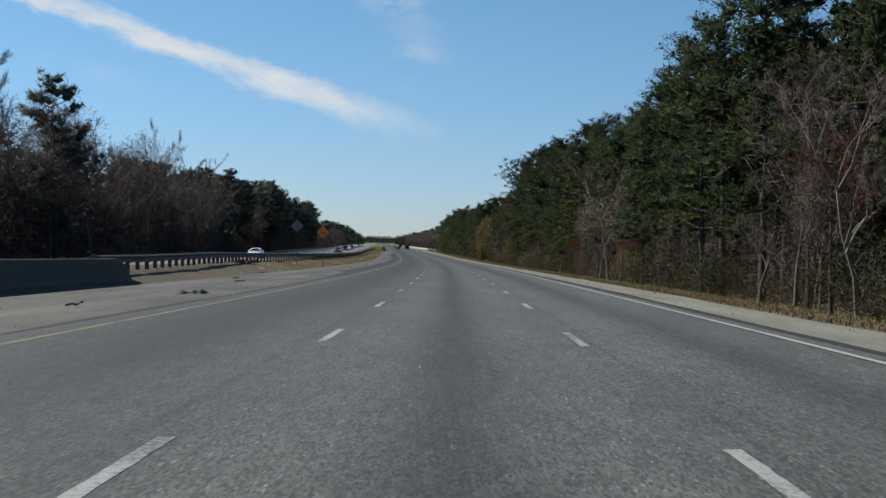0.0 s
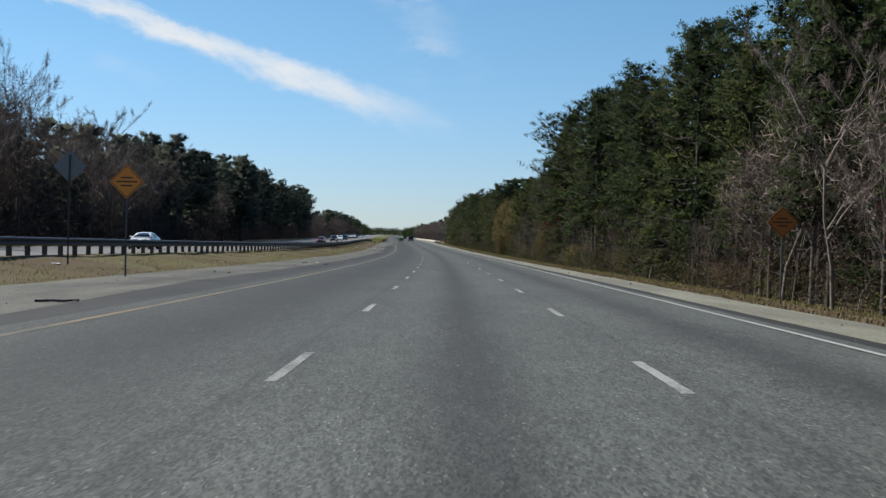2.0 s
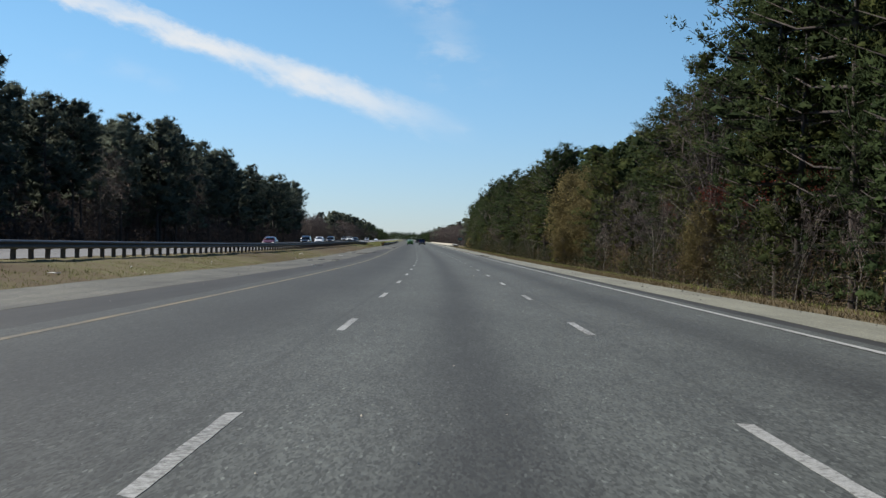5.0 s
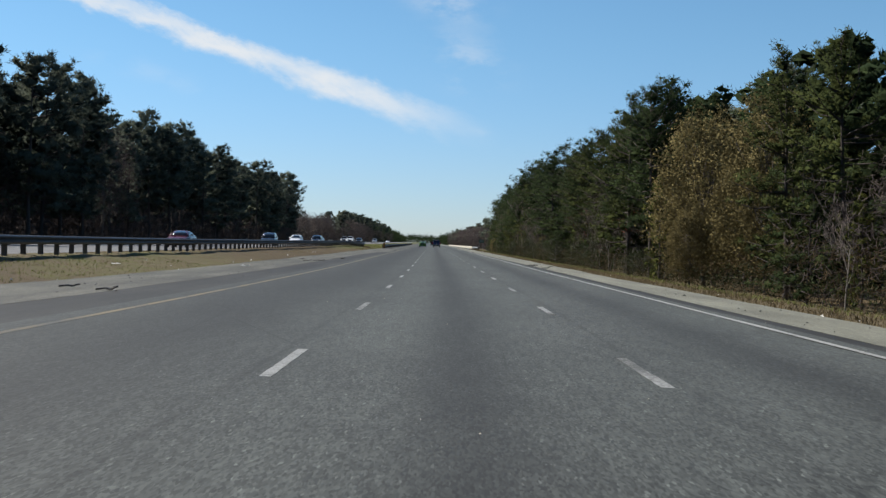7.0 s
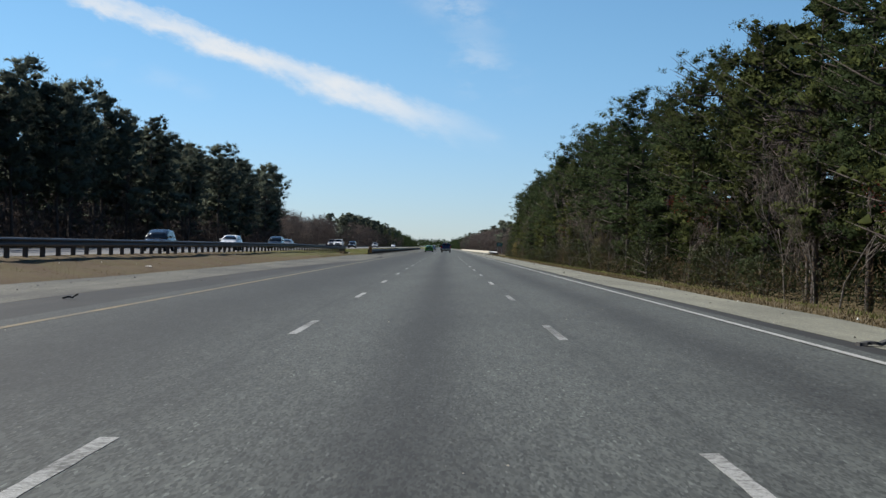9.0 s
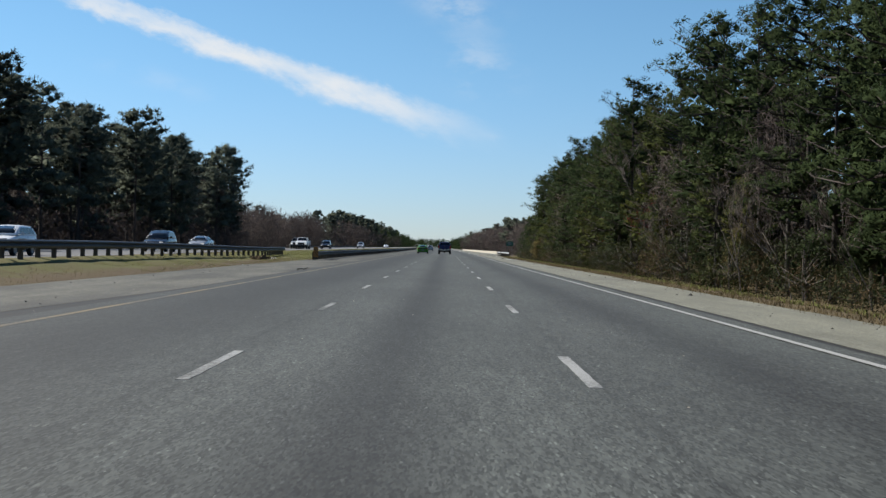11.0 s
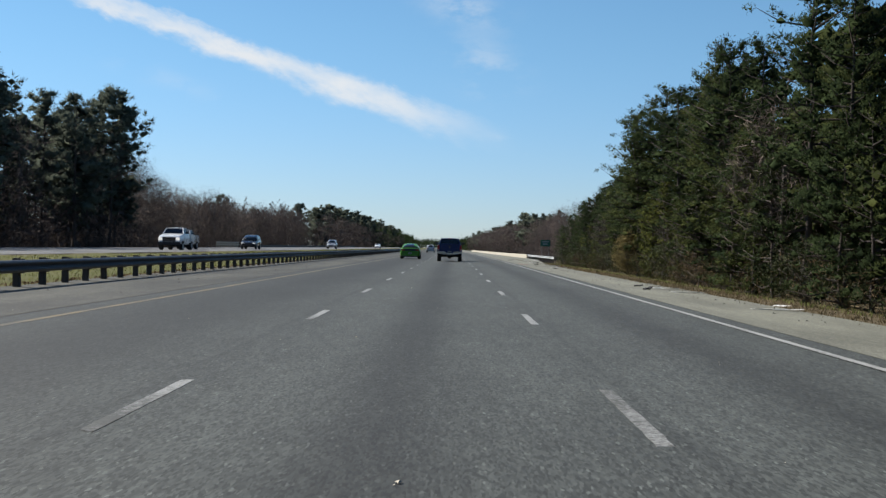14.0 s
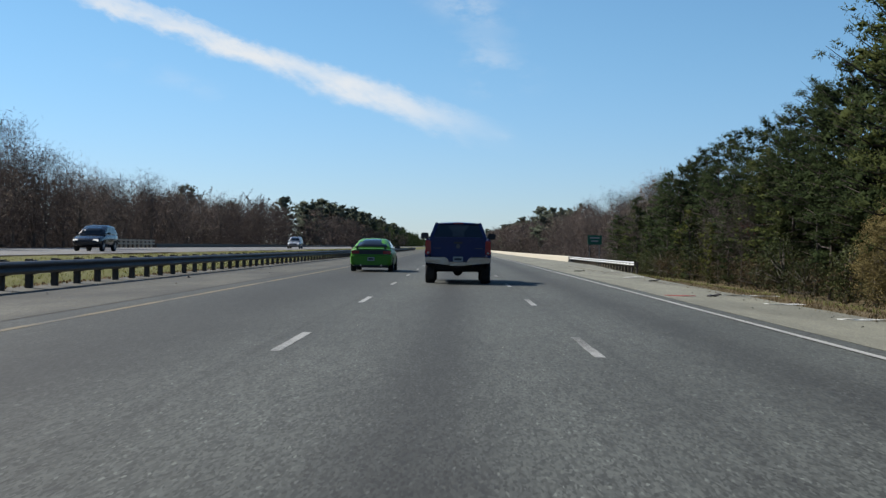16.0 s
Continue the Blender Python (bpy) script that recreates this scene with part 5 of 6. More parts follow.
far_woods("far_woods", 40000, 2700, 3100, lambda s: -10 + 0 * s, 200, lambda s: 17.0, needles, "woods across the end of the road", (1.8, 0.55))

# ---- vehicles ----
def tint_glass(name, tint):
    m = bpy.data.materials.new(name)
    m.use_nodes = True
    n = Nodes(m.node_tree)
    tr = n.add("ShaderNodeBsdfTransparent", {"Color": (*tint, 1)})
    gl = n.add("ShaderNodeBsdfGlossy", {"Color": (0.9, 0.95, 1, 1), "Roughness": 0.03})
    f = n.math("MULTIPLY_ADD", n.math("POWER", n.add("ShaderNodeLayerWeight", {"Blend": 0.5}).outputs["Facing"], 5.0), 0.35, 0.05)
    mx = n.add("ShaderNodeMixShader", {0: f, 1: tr.outputs[0], 2: gl.outputs[0]})
    n.add("ShaderNodeOutputMaterial", {"Surface": mx.outputs[0]})
    return m


car_glass = tint_glass("car_glass_tinted", (0.30, 0.32, 0.34))
interior = plain("interior_dark", (0.015, 0.015, 0.017), 0.9)
plastic_grey = plain("plastic_grey", (0.07, 0.07, 0.08), 0.4, 0.3)
lamp_amber = plain("lamp_amber", (0.6, 0.22, 0.02), 0.25)


def loft(bm, stations):
    """Mirrored half-profiles [(x, z), ...] from bottom centre to top centre, at places along y."""
    rings = []
    for y, pts in stations:
        ring = [bm.verts.new((x, y, z)) for x, z in pts]
        ring += [bm.verts.new((-x, y, z)) for x, z in reversed(pts[1:-1])]
        rings.append(ring)
    n = len(rings[0])
    for a, b in zip(rings, rings[1:]):
        for i in range(n):
            j = (i + 1) % n
            bm.faces.new((a[i], a[j], b[j], b[i]))
    bm.faces.new(rings[0])
    bm.faces.new(rings[-1][::-1])


def body_profile(hw, z0, zt, tuck=0.06, crown_h=0.03):
    """Half cross-section of a car's lower body."""
    h = zt - z0
    return [(0, z0), (hw * 0.84, z0), (hw - 0.03, z0 + 0.08), (hw, z0 + h * 0.38), (hw, z0 + h * 0.62), (hw - tuck * 0.5, z0 + h * 0.90), (hw - tuck - 0.03, zt - 0.005), (hw * 0.55, zt + crown_h * 0.8), (0, zt + crown_h)]


def lathe_x(bm, prof, seg=20):
    """Profile (radius, x) turned round the x axis."""
    rings = []
    for k in range(seg):
        a = 2 * math.pi * k / seg
        rings.append([bm.verts.new((x, r * math.cos(a), r * math.sin(a))) for r, x in prof])
    m = len(prof)
    for k in range(seg):
        q = rings[(k + 1) % seg]
        for i in range(m - 1):
            bm.faces.new((rings[k][i], q[i], q[i + 1], rings[k][i + 1]))
    bm.faces.new([r[0] for r in rings])
    bm.faces.new([r[-1] for r in rings][::-1])


def wheel(parent, x, y, r, w, side, rim_mat=None):
    bm = bmesh.new()
    lathe_x(bm, [(r * 0.62, -w / 2 + 0.02), (r * 0.93, -w / 2), (r, -w / 2 + 0.03), (r, w / 2 - 0.03), (r * 0.93, w / 2), (r * 0.62, w / 2 - 0.02)])
    bmesh.ops.translate(bm, vec=(x, y, r), verts=bm.verts)
    t = part("tyre", bm, rubber, parent, smooth=False)
    bm = bmesh.new()
    lathe_x(bm, [(r * 0.60, -0.02), (r * 0.63, 0.012), (r * 0.52, 0.0), (r * 0.18, 0.02), (r * 0.10, 0.03)] if side > 0 else [(r * 0.10, -0.03), (r * 0.18, -0.02), (r * 0.52, 0.0), (r * 0.63, -0.012), (r * 0.60, 0.02)], 16)
    for k in range(5):
        a = 2 * math.pi * k / 5
        g = bmesh.ops.create_cube(bm, size=1.0, matrix=Matrix.Translation((side * 0.02, 0.36 * r * math.cos(a), 0.36 * r * math.sin(a))) @ Matrix.Rotation(a, 4, "X") @ Matrix.Diagonal((0.03, r * 0.5, r * 0.16, 1)))
    bmesh.ops.translate(bm, vec=(x + side * (w / 2 - 0.02), y, r), verts=bm.verts)
    part("rim", bm, rim_mat or alloy, t)


def prism(bm, a, b, r):
    """A square bar between two points."""
    a, b = Vector(a), Vector(b)
    d = (b - a).normalized()
    u = d.cross(Vector((0, 1, 0.2))).normalized() * r
    v = d.cross(u).normalized() * r
    ends = []
    for p in (a, b):
        ends.append([bm.verts.new(p + u + v), bm.verts.new(p - u + v), bm.verts.new(p - u - v), bm.verts.new(p + u - v)])
    for i in range(4):
        j = (i + 1) % 4
        bm.faces.new((ends[0][i], ends[0][j], ends[1][j], ends[1][i]))
    bm.faces.new(ends[0][::-1])
    bm.faces.new(ends[1])


def quad_pane(a, b, c, d, inset=0.03, thick=0.006):
    pts = [Vector(p) for p in (a, b, c, d)]
    mid = sum(pts, Vector()) / 4
    nrm = (pts[1] - pts[0]).cross(pts[3] - pts[0]).normalized() * thick
    pts = [p + (mid - p).normalized() * inset for p in pts]
    bm = bmesh.new()
    f = [bm.verts.new(p + nrm) for p in pts]
    g = [bm.verts.new(p - nrm) for p in pts]
    bm.faces.new(f)
    bm.faces.new(g[::-1])
    for i in range(4):
        j = (i + 1) % 4
        bm.faces.new((f[j], f[i], g[i], g[j]))
    return bm


def greenhouse(parent, y_r, y_f, z_b, w_b, yr_r, yr_f, z_t, w_t, mat, pillars=(0.5,)):
    """Glazed upper part: panes, pillars, roof and seats. Rear base, front base, roof rear and roof front along y."""
    def base(y, sx):
        return (sx * w_b, y, z_b)

    def top(y, sx):
        return (sx * w_t, y, z_t)
    for sx in (-1, 1):
        bm = bmesh.new()
        prism(bm, base(y_r, sx), top(yr_r, sx), 0.05)
        prism(bm, base(y_f, sx), top(yr_f, sx), 0.032)
        for p in pillars:
            prism(bm, base(y_r + (y_f - y_r) * p, sx), top(yr_r + (yr_f - yr_r) * p, sx), 0.035)
        prism(bm, top(yr_r, sx), top(yr_f, sx), 0.035)
        part("pillar_frame", bm, mat, parent)
    part("rear_window", quad_pane(base(y_r, -1), base(y_r, 1), top(yr_r, 1), top(yr_r, -1)), car_glass, parent)
    part("windscreen", quad_pane(base(y_f, 1), base(y_f, -1), top(yr_f, -1), top(yr_f, 1)), car_glass, parent)
    cuts = (0.0, *pillars, 1.0)
    for sx in (-1, 1):
        for p, q in zip(cuts, cuts[1:]):
            part("side_window", quad_pane(base(y_r + (y_f - y_r) * p, sx), base(y_r + (y_f - y_r) * q, sx), top(yr_r + (yr_f - yr_r) * q, sx), top(yr_r + (yr_f - yr_r) * p, sx)), car_glass, parent)
    bm = bmesh.new()
    L = yr_f - yr_r
    prof = lambda k, dz: [(0, z_t - 0.02), (w_t * k, z_t - 0.02), (w_t * k + 0.03 * k, z_t + 0.005), (w_t * 0.8 * k, z_t + 0.04 * dz), (0, z_t + 0.06 * dz)]
    loft(bm, [(yr_r - 0.06, prof(0.95, 0.4)), (yr_r + 0.1, prof(1, 0.8)), (yr_r + L * 0.5, prof(1, 1.1)), (yr_f - 0.1, prof(1, 0.8)), (yr_f + 0.05, prof(0.95, 0.4))])
    part("roof", bm, mat, parent, smooth=True)
    for row in range(2):
        ys = y_r + (y_f - y_r) * (0.30 + 0.34 * row)
        for sx in (-0.5, 0.5):
            bm = bmesh.new()
            box(bm, sx * w_b * 1.08 - 0.29, sx * w_b * 1.08 + 0.29, ys - 0.06, ys + 0.06, z_b - 0.3, z_b + (z_t - z_b) * 0.62, 0.05)
            box(bm, sx * w_b * 1.08 - 0.17, sx * w_b * 1.08 + 0.17, ys - 0.05, ys + 0.05, z_b + (z_t - z_b) * 0.54, z_b + (z_t - z_b) * 0.9, 0.04)
            part("seat_back", bm, interior, parent)
    bm = bmesh.new()
    box(bm, -w_b + 0.05, w_b - 0.05, y_r + 0.1, y_f - 0.1, z_b - 0.25, z_b - 0.18)
    part("cabin_floor", bm, interior, parent)


def strip_pane(rows, thick=0.012):
    """A glass panel through rows of points, given from one edge to the other."""
    bm = bmesh.new()
    grid = [[bm.verts.new(p) for p in r] for r in rows]
    for r, q in zip(grid, grid[1:]):
        for i in range(len(r) - 1):
            bm.faces.new((r[i], r[i + 1], q[i + 1], q[i]))
    bmesh.ops.recalc_face_normals(bm, faces=bm.faces)
    bmesh.ops.solidify(bm, geom=list(bm.faces), thickness=thick)
    return bm


def cabin(parent, y_r, y_f, z_b, w_b, yr_r, yr_f, z_t, w_t, mat, pillars=(0.5,)):
    """A rounded painted cabin with dark panels of glass set on it."""
    h = z_t - z_b
    run = [(y_r, 0.0), (y_r + (yr_r - y_r) * 0.30, 0.40), (y_r + (yr_r - y_r) * 0.65, 0.76), (yr_r, 0.95), (yr_r + (yr_f - yr_r) * 0.4, 1.0),
           (yr_f - (yr_f - yr_r) * 0.2, 1.0), (yr_f, 0.95), (yr_f + (y_f - yr_f) * 0.5, 0.55), (y_f, 0.0)]

    def half(f):
        return w_b + (w_t - w_b) * f

    def crown_z(f):
        return 0.055 * min(1.0, 0.3 + f)
    bm = bmesh.new()
    st = []
    for y, f in run:
        z, wt = z_b + h * f, half(f)
        st.append((y, [(0, z_b - 0.05), (w_b, z_b - 0.05), (w_b, z_b), (half(f * 0.5), z_b + h * f * 0.5), (wt, max(z_b, z - 0.06)), (wt - 0.04, z - 0.015), (wt - 0.16, z + crown_z(f) * 0.5), (wt * 0.5, z + crown_z(f) * 0.85), (0, z + crown_z(f))]))
    loft(bm, st)
    part("roof", bm, mat, parent, smooth=True)

    def across_rows(stations, margin):
        rows = []
        for y, f in stations:
            wt = half(f) - margin
            rows.append([(wt * k, y, z_b + h * f + crown_z(f) * (1 - 0.85 * k * k) + 0.012) for k in (-1, -0.55, 0, 0.55, 1)])
        return rows

    def between(p, q, k):
        return (p[0] + (q[0] - p[0]) * k, p[1] + (q[1] - p[1]) * k)
    part("rear_window", strip_pane(across_rows([between(run[0], run[1], 0.3), run[1], run[2], between(run[2], run[3], 0.7)], 0.13)), glass_dark, parent, smooth=True)
    part("windscreen", strip_pane(across_rows([between(run[8], run[7], 0.2), run[7], between(run[7], run[6], 0.8)], 0.13)), glass_dark, parent, smooth=True)
    lo_r, lo_f = y_r + (yr_r - y_r) * 0.55, y_f - (y_f - yr_f) * 0.35
    up_r, up_f = yr_r + 0.05, yr_f - 0.02
    cuts = (0.0, *pillars, 1.0)
    for sx in (-1, 1):
        for p, q in zip(cuts, cuts[1:]):
            g = 0.03
            rows = []
            for f, ya, yb in ((0.10, lo_r, lo_f), (0.80, up_r, up_f)):
                x = sx * (half(f) + 0.006)
                y0, y1 = ya + (yb - ya) * p + g, ya + (yb - ya) * q - g
                rows.append([(x, y0, z_b + h * f), (x, y1, z_b + h * f)])
            part("side_window", strip_pane(rows, 0.006), glass_dark, parent)


def mirrors(parent, y, z, w, mat, size=0.2):
    for sx in (-1, 1):
        bm = bmesh.new()
        box(bm, sx * (w + 0.12) - size / 2, sx * (w + 0.12) + size / 2, y - 0.06, y + 0.06, z, z + size * 0.8, 0.03)
        prism(bm, (sx * (w - 0.06), y, z + 0.05), (sx * (w + 0.06), y, z + 0.06), 0.025)
        part("door_mirror", bm, mat, parent)


def slab(parent, name, mat, x0, x1, y0, y1, z0, z1, bevel=0.015, label=""):
    bm = bmesh.new()
    box(bm, x0, x1, y0, y1, z0, z1, bevel)
    return part(name, bm, mat, parent, label)


def plate(parent, y, z, front=False):
    p = slab(parent, "number_plate", plate_white, -0.155, 0.155, y - 0.006, y + 0.006, z - 0.078, z + 0.078, 0.004)
    e = y + (0.007 if front else -0.007)
    slab(p, "plate_bar", sign_black, -0.11, 0.11, min(e, e + 0.002), max(e, e + 0.002), z - 0.03, z + 0.03, 0)


def pickup(name, mat, label, m, chrome_bumper=True, rim=None, hw=1.0, zroof=1.93):
    ob = empty_thing(name, m, label, "pickup truck", "traffic")
    # bed with walls, floor and tailgate
    bm = bmesh.new()
    for sx in (-1, 1):
        x0, x1 = sorted((sx * (hw - 0.10), sx * hw))
        box(bm, x0, x1, 0.26, 2.08, 0.62, 1.40, 0.03)
        # flared wheel arch
        x0, x1 = sorted((sx * (hw - 0.02), sx * (hw + 0.03)))
        box(bm, x0, x1, 0.62, 1.86, 0.80, 1.04, 0.025)
    box(bm, -hw + 0.08, hw - 0.08, 0.3, 2.08, 0.62, 0.72)
    box(bm, -hw + 0.08, hw - 0.08, 2.0, 2.08, 0.70, 1.40)
    part("bed", bm, mat, ob)
    bm = bmesh.new()
    box(bm, -hw + 0.17, hw - 0.17, 0.235, 0.31, 0.70, 1.41, 0.02)
    box(bm, -hw + 0.20, hw - 0.20, 0.215, 0.245, 1.33, 1.425, 0.012)
    tail = part("tailgate", bm, mat, ob)
    bm = bmesh.new()
    rounded_plate(bm, 0.11, 0.13, 0.014, 0.045, 0, 0.222, 1.16)
    part("emblem", bm, plastic_grey, tail, "plain dull grey emblem")
    for x0, x1 in ((-0.74, -0.52), (0.52, 0.76)):
        slab(tail, "badge", plastic_grey, x0, x1, 0.228, 0.234, 1.09, 1.11, 0)
    slab(tail, "handle", plastic_black, -0.13, 0.13, 0.222, 0.236, 1.24, 1.30, 0.004)
    for sx in (-1, 1):
        x0, x1 = sorted((sx * (hw - 0.165), sx * (hw + 0.004)))
        lamp = slab(ob, "tail_lamp", lamp_red, x0, x1, 0.225, 0.36, 0.90, 1.34, 0.03)
        slab(lamp, "reversing_lamp", plate_white, x0 + 0.05, x1 - 0.05, 0.218, 0.23, 0.93, 0.98, 0)
    # bumper: two raised ends and a dropped step
    bmat = chrome if chrome_bumper else plastic_black
    bm = bmesh.new()
    for sx in (-1, 1):
        pts = [(sx * (hw + 0.005), 0.66), (sx * (hw + 0.005), 0.82), (sx * 0.36, 0.82), (sx * 0.27, 0.70), (sx * 0.27, 0.58), (sx * 0.6, 0.62)]
        f = [bm.verts.new((x, 0.07, z)) for x, z in pts]
        g = [bm.verts.new((x, 0.30, z)) for x, z in pts]
        bm.faces.new(f)
        bm.faces.new(g[::-1])
        for i in range(6):
            j = (i + 1) % 6
            bm.faces.new((f[j], f[i], g[i], g[j]))
    box(bm, -0.27, 0.27, 0.06, 0.30, 0.57, 0.68, 0.015)
    bmesh.ops.bevel(bm, geom=list(bm.edges), offset=0.02, segments=2, affect="EDGES")
    bmp = part("rear_bumper", bm, bmat, ob, "polished chrome step bumper" if chrome_bumper else "")
    slab(bmp, "step_pad", plastic_black, -hw + 0.06, -0.40, 0.07, 0.29, 0.82, 0.835, 0.004)
    slab(bmp, "step_pad", plastic_black, 0.40, hw - 0.06, 0.07, 0.29, 0.82, 0.835, 0.004)
    plate(ob, 0.20, 0.765)
    slab(ob, "tow_hitch", underside, -0.05, 0.05, -0.02, 0.3, 0.46, 0.55, 0.01)
    # cab lower body, bonnet
    bm = bmesh.new()
    loft(bm, [(2.12, body_profile(hw - 0.01, 0.48, 1.43)), (2.3, body_profile(hw, 0.46, 1.44)), (3.9, body_profile(hw, 0.46, 1.42)), (4.2, body_profile(hw - 0.01, 0.48, 1.36)),
              (5.2, body_profile(hw - 0.02, 0.48, 1.26)), (5.62, body_profile(hw - 0.08, 0.50, 1.18)), (5.72, body_profile(hw - 0.14, 0.56, 1.08))])
    part("cab_body", bm, mat, ob, smooth=False)
    greenhouse(ob, 2.16, 4.12, 1.42, hw - 0.12, 2.36, 3.55, zroof - 0.04, hw - 0.30, mat, (0.48,))
    slab(ob, "brake_lamp", lamp_red, -0.16, 0.16, 2.29, 2.33, zroof - 0.045, zroof - 0.005, 0.005)
    mirrors(ob, 3.75, 1.40, hw, plastic_black, 0.26)
    # grille and head lamps
    slab(ob, "grille", chrome, -0.55, 0.55, 5.70, 5.76, 0.72, 1.10, 0.02)
    slab(ob, "front_bumper", bmat, -hw + 0.03, hw - 0.03, 5.66, 5.84, 0.46, 0.70, 0.03)
    for sx in (-1, 1):
        x0, x1 = sorted((sx * 0.58, sx * (hw - 0.10)))
        slab(ob, "head_lamp", lamp_clear, x0, x1, 5.66, 5.745, 0.82, 1.08, 0.02)
    # underside
    bm = bmesh.new()
    box(bm, -0.45, 0.45, 0.35, 5.4, 0.42, 0.62)
    box(bm, -0.80, 0.80, 1.19, 1.29, 0.36, 0.46, 0.02)
    bmesh.ops.create_uvsphere(bm, u_segments=10, v_segments=6, radius=0.17, matrix=Matrix.Translation((0.0, 1.24, 0.40)))
    box(bm, 0.45, 0.75, 0.32, 0.9, 0.42, 0.56, 0.03)
    box(bm, -0.7, -0.45, 0.32, 0.7, 0.44, 0.60, 0.03)
    part("underbody", bm, underside, ob)
    for y in (1.24, 4.75):
        for sx in (-1, 1):
            wheel(ob, sx * (hw - 0.14), y, 0.40, 0.30, sx, rim)
            slab(ob, "wheel_arch", underside, min(sx * (hw - 0.3), sx * (hw + 0.008)), max(sx * (hw - 0.3), sx * (hw + 0.008)), y - 0.5, y + 0.5, 0.48, 0.86, 0.1)
    return ob


def saloon(name, mat, label, m, spoiler=False, hw=0.93, L=5.0, zroof=1.47, suv=False, category="car", rim=None):
    ob = empty_thing(name, m, label, category, "traffic")
    zb = 1.02 if not suv else 1.10
    z0 = 0.24 if not suv else 0.34
    zd = zb + 0.02 if suv else zb - 0.03
    bm = bmesh.new()
    loft(bm, [(0.0, body_profile(hw - 0.14, z0 + 0.16, zd - 0.20)), (0.05, body_profile(hw - 0.07, z0 + 0.05, zd - 0.05)), (0.22, body_profile(hw - 0.02, z0, zd)), (0.9, body_profile(hw, z0, zb)),
              (L * 0.5, body_profile(hw, z0, zb - 0.01)), (L * 0.70, body_profile(hw, z0, zb - 0.06)), (L * 0.88, body_profile(hw - 0.03, z0, zb - 0.20)), (L * 0.97, body_profile(hw - 0.10, z0 + 0.02, zb - 0.32)), (L, body_profile(hw - 0.2, z0 + 0.10, zb - 0.42))])
    part("body", bm, mat, ob, smooth=True)
    if suv:
        cabin(ob, 0.10, L * 0.72, zb, hw - 0.07, 0.55, L * 0.50, zroof - 0.05, hw - 0.20, mat, (0.34, 0.66))
    else:
        cabin(ob, 0.45, L * 0.73, zb - 0.01, hw - 0.09, 1.55, L * 0.50, zroof - 0.05, hw - 0.28, mat, (0.5,))
    mirrors(ob, L * 0.62, zb + 0.0, hw, plastic_black if spoiler else mat, 0.17)
    # tail: lamps in a dark band, bumper, plate
    slab(ob, "tail_panel", plastic_black if spoiler else mat, -hw + 0.16, hw - 0.16, -0.012, 0.06, zb - 0.26, zb - 0.07, 0.012)
    for sx in (-1, 1):
        x0, x1 = sorted((sx * (hw - 0.42), sx * (hw - 0.07)))
        slab(ob, "tail_lamp", lamp_red, x0, x1, -0.022, 0.16, zb - 0.25, zb - 0.09, 0.02)
    bm = bmesh.new()
    loft(bm, [(-0.05, body_profile(hw - 0.16, z0 + 0.06, zb - 0.32, 0.02, 0.0)), (0.0, body_profile(hw - 0.05, z0 + 0.02, zb - 0.29, 0.02, 0.0)), (0.3, body_profile(hw + 0.004, z0, zb - 0.29, 0.02, 0.0))])
    part("rear_bumper", bm, mat, ob)
    slab(ob, "diffuser", plastic_black, -hw + 0.2, hw - 0.2, -0.045, 0.2, z0 - 0.02, z0 + 0.12, 0.02)
    plate(ob, -0.062, zb - 0.46)
    if spoiler:
        bm = bmesh.new()
        pr = lambda k: [(0, zb + 0.055 + k), (hw - 0.28, zb + 0.055 + k), (hw - 0.20, zb + 0.04), (hw - 0.20, zb + 0.065 + k), (0, zb + 0.085 + k)]
        loft(bm, [(-0.02, pr(0.02)), (0.12, pr(0.01)), (0.22, pr(-0.005))])
        wing = part("spoiler", bm, plastic_black, ob, "black rear wing")
        for sx in (-1, 1):
            x0, x1 = sorted((sx * (hw - 0.36), sx * (hw - 0.28)))
            slab(wing, "spoiler_leg", plastic_black, x0, x1, 0.02, 0.16, zb - 0.03, zb + 0.06, 0)
        for sx in (-0.45, 0.45):
            bm = bmesh.new()
            lathe_x(bm, [(0.045, -0.1), (0.05, 0.1)], 10)
            bmesh.ops.rotate(bm, cent=(0, 0, 0), matrix=Matrix.Rotation(radians(90), 3, "Z"), verts=bm.verts)
            bmesh.ops.translate(bm, vec=(sx, 0.04, z0 + 0.04), verts=bm.verts)
            part("exhaust_tip", bm, chrome, ob)
    # front
    slab(ob, "grille", plastic_black, -0.5, 0.5, L - 0.10, L + 0.015, z0 + 0.22, z0 + 0.38, 0.02)
    slab(ob, "air_intake", plastic_black, -0.6, 0.6, L - 0.12, L + 0.005, z0 + 0.08, z0 + 0.17, 0.02)
    for sx in (-1, 1):
        x0, x1 = sorted((sx * 0.48, sx * (hw - 0.12)))
        slab(ob, "head_lamp", lamp_clear, x0, x1, L - 0.22, L - 0.02, zb - 0.46, zb - 0.32, 0.03)
    bm = bmesh.new()
    box(bm, -hw + 0.2, hw - 0.2, 0.2, L - 0.3, z0 - 0.06, z0 + 0.1)
    part("underbody", bm, underside, ob)
    r = 0.34 if not suv else 0.37
    for y in (0.98, L - 0.95):
        for sx in (-1, 1):
            wheel(ob, sx * (hw - 0.105), y, r, 0.23, sx, rim)
            slab(ob, "wheel_arch", underside, min(sx * (hw - 0.3), sx * (hw + 0.006)), max(sx * (hw - 0.3), sx * (hw + 0.006)), y - r - 0.06, y + r + 0.06, z0 - 0.01, r * 2 + 0.05, 0.1)
    return ob


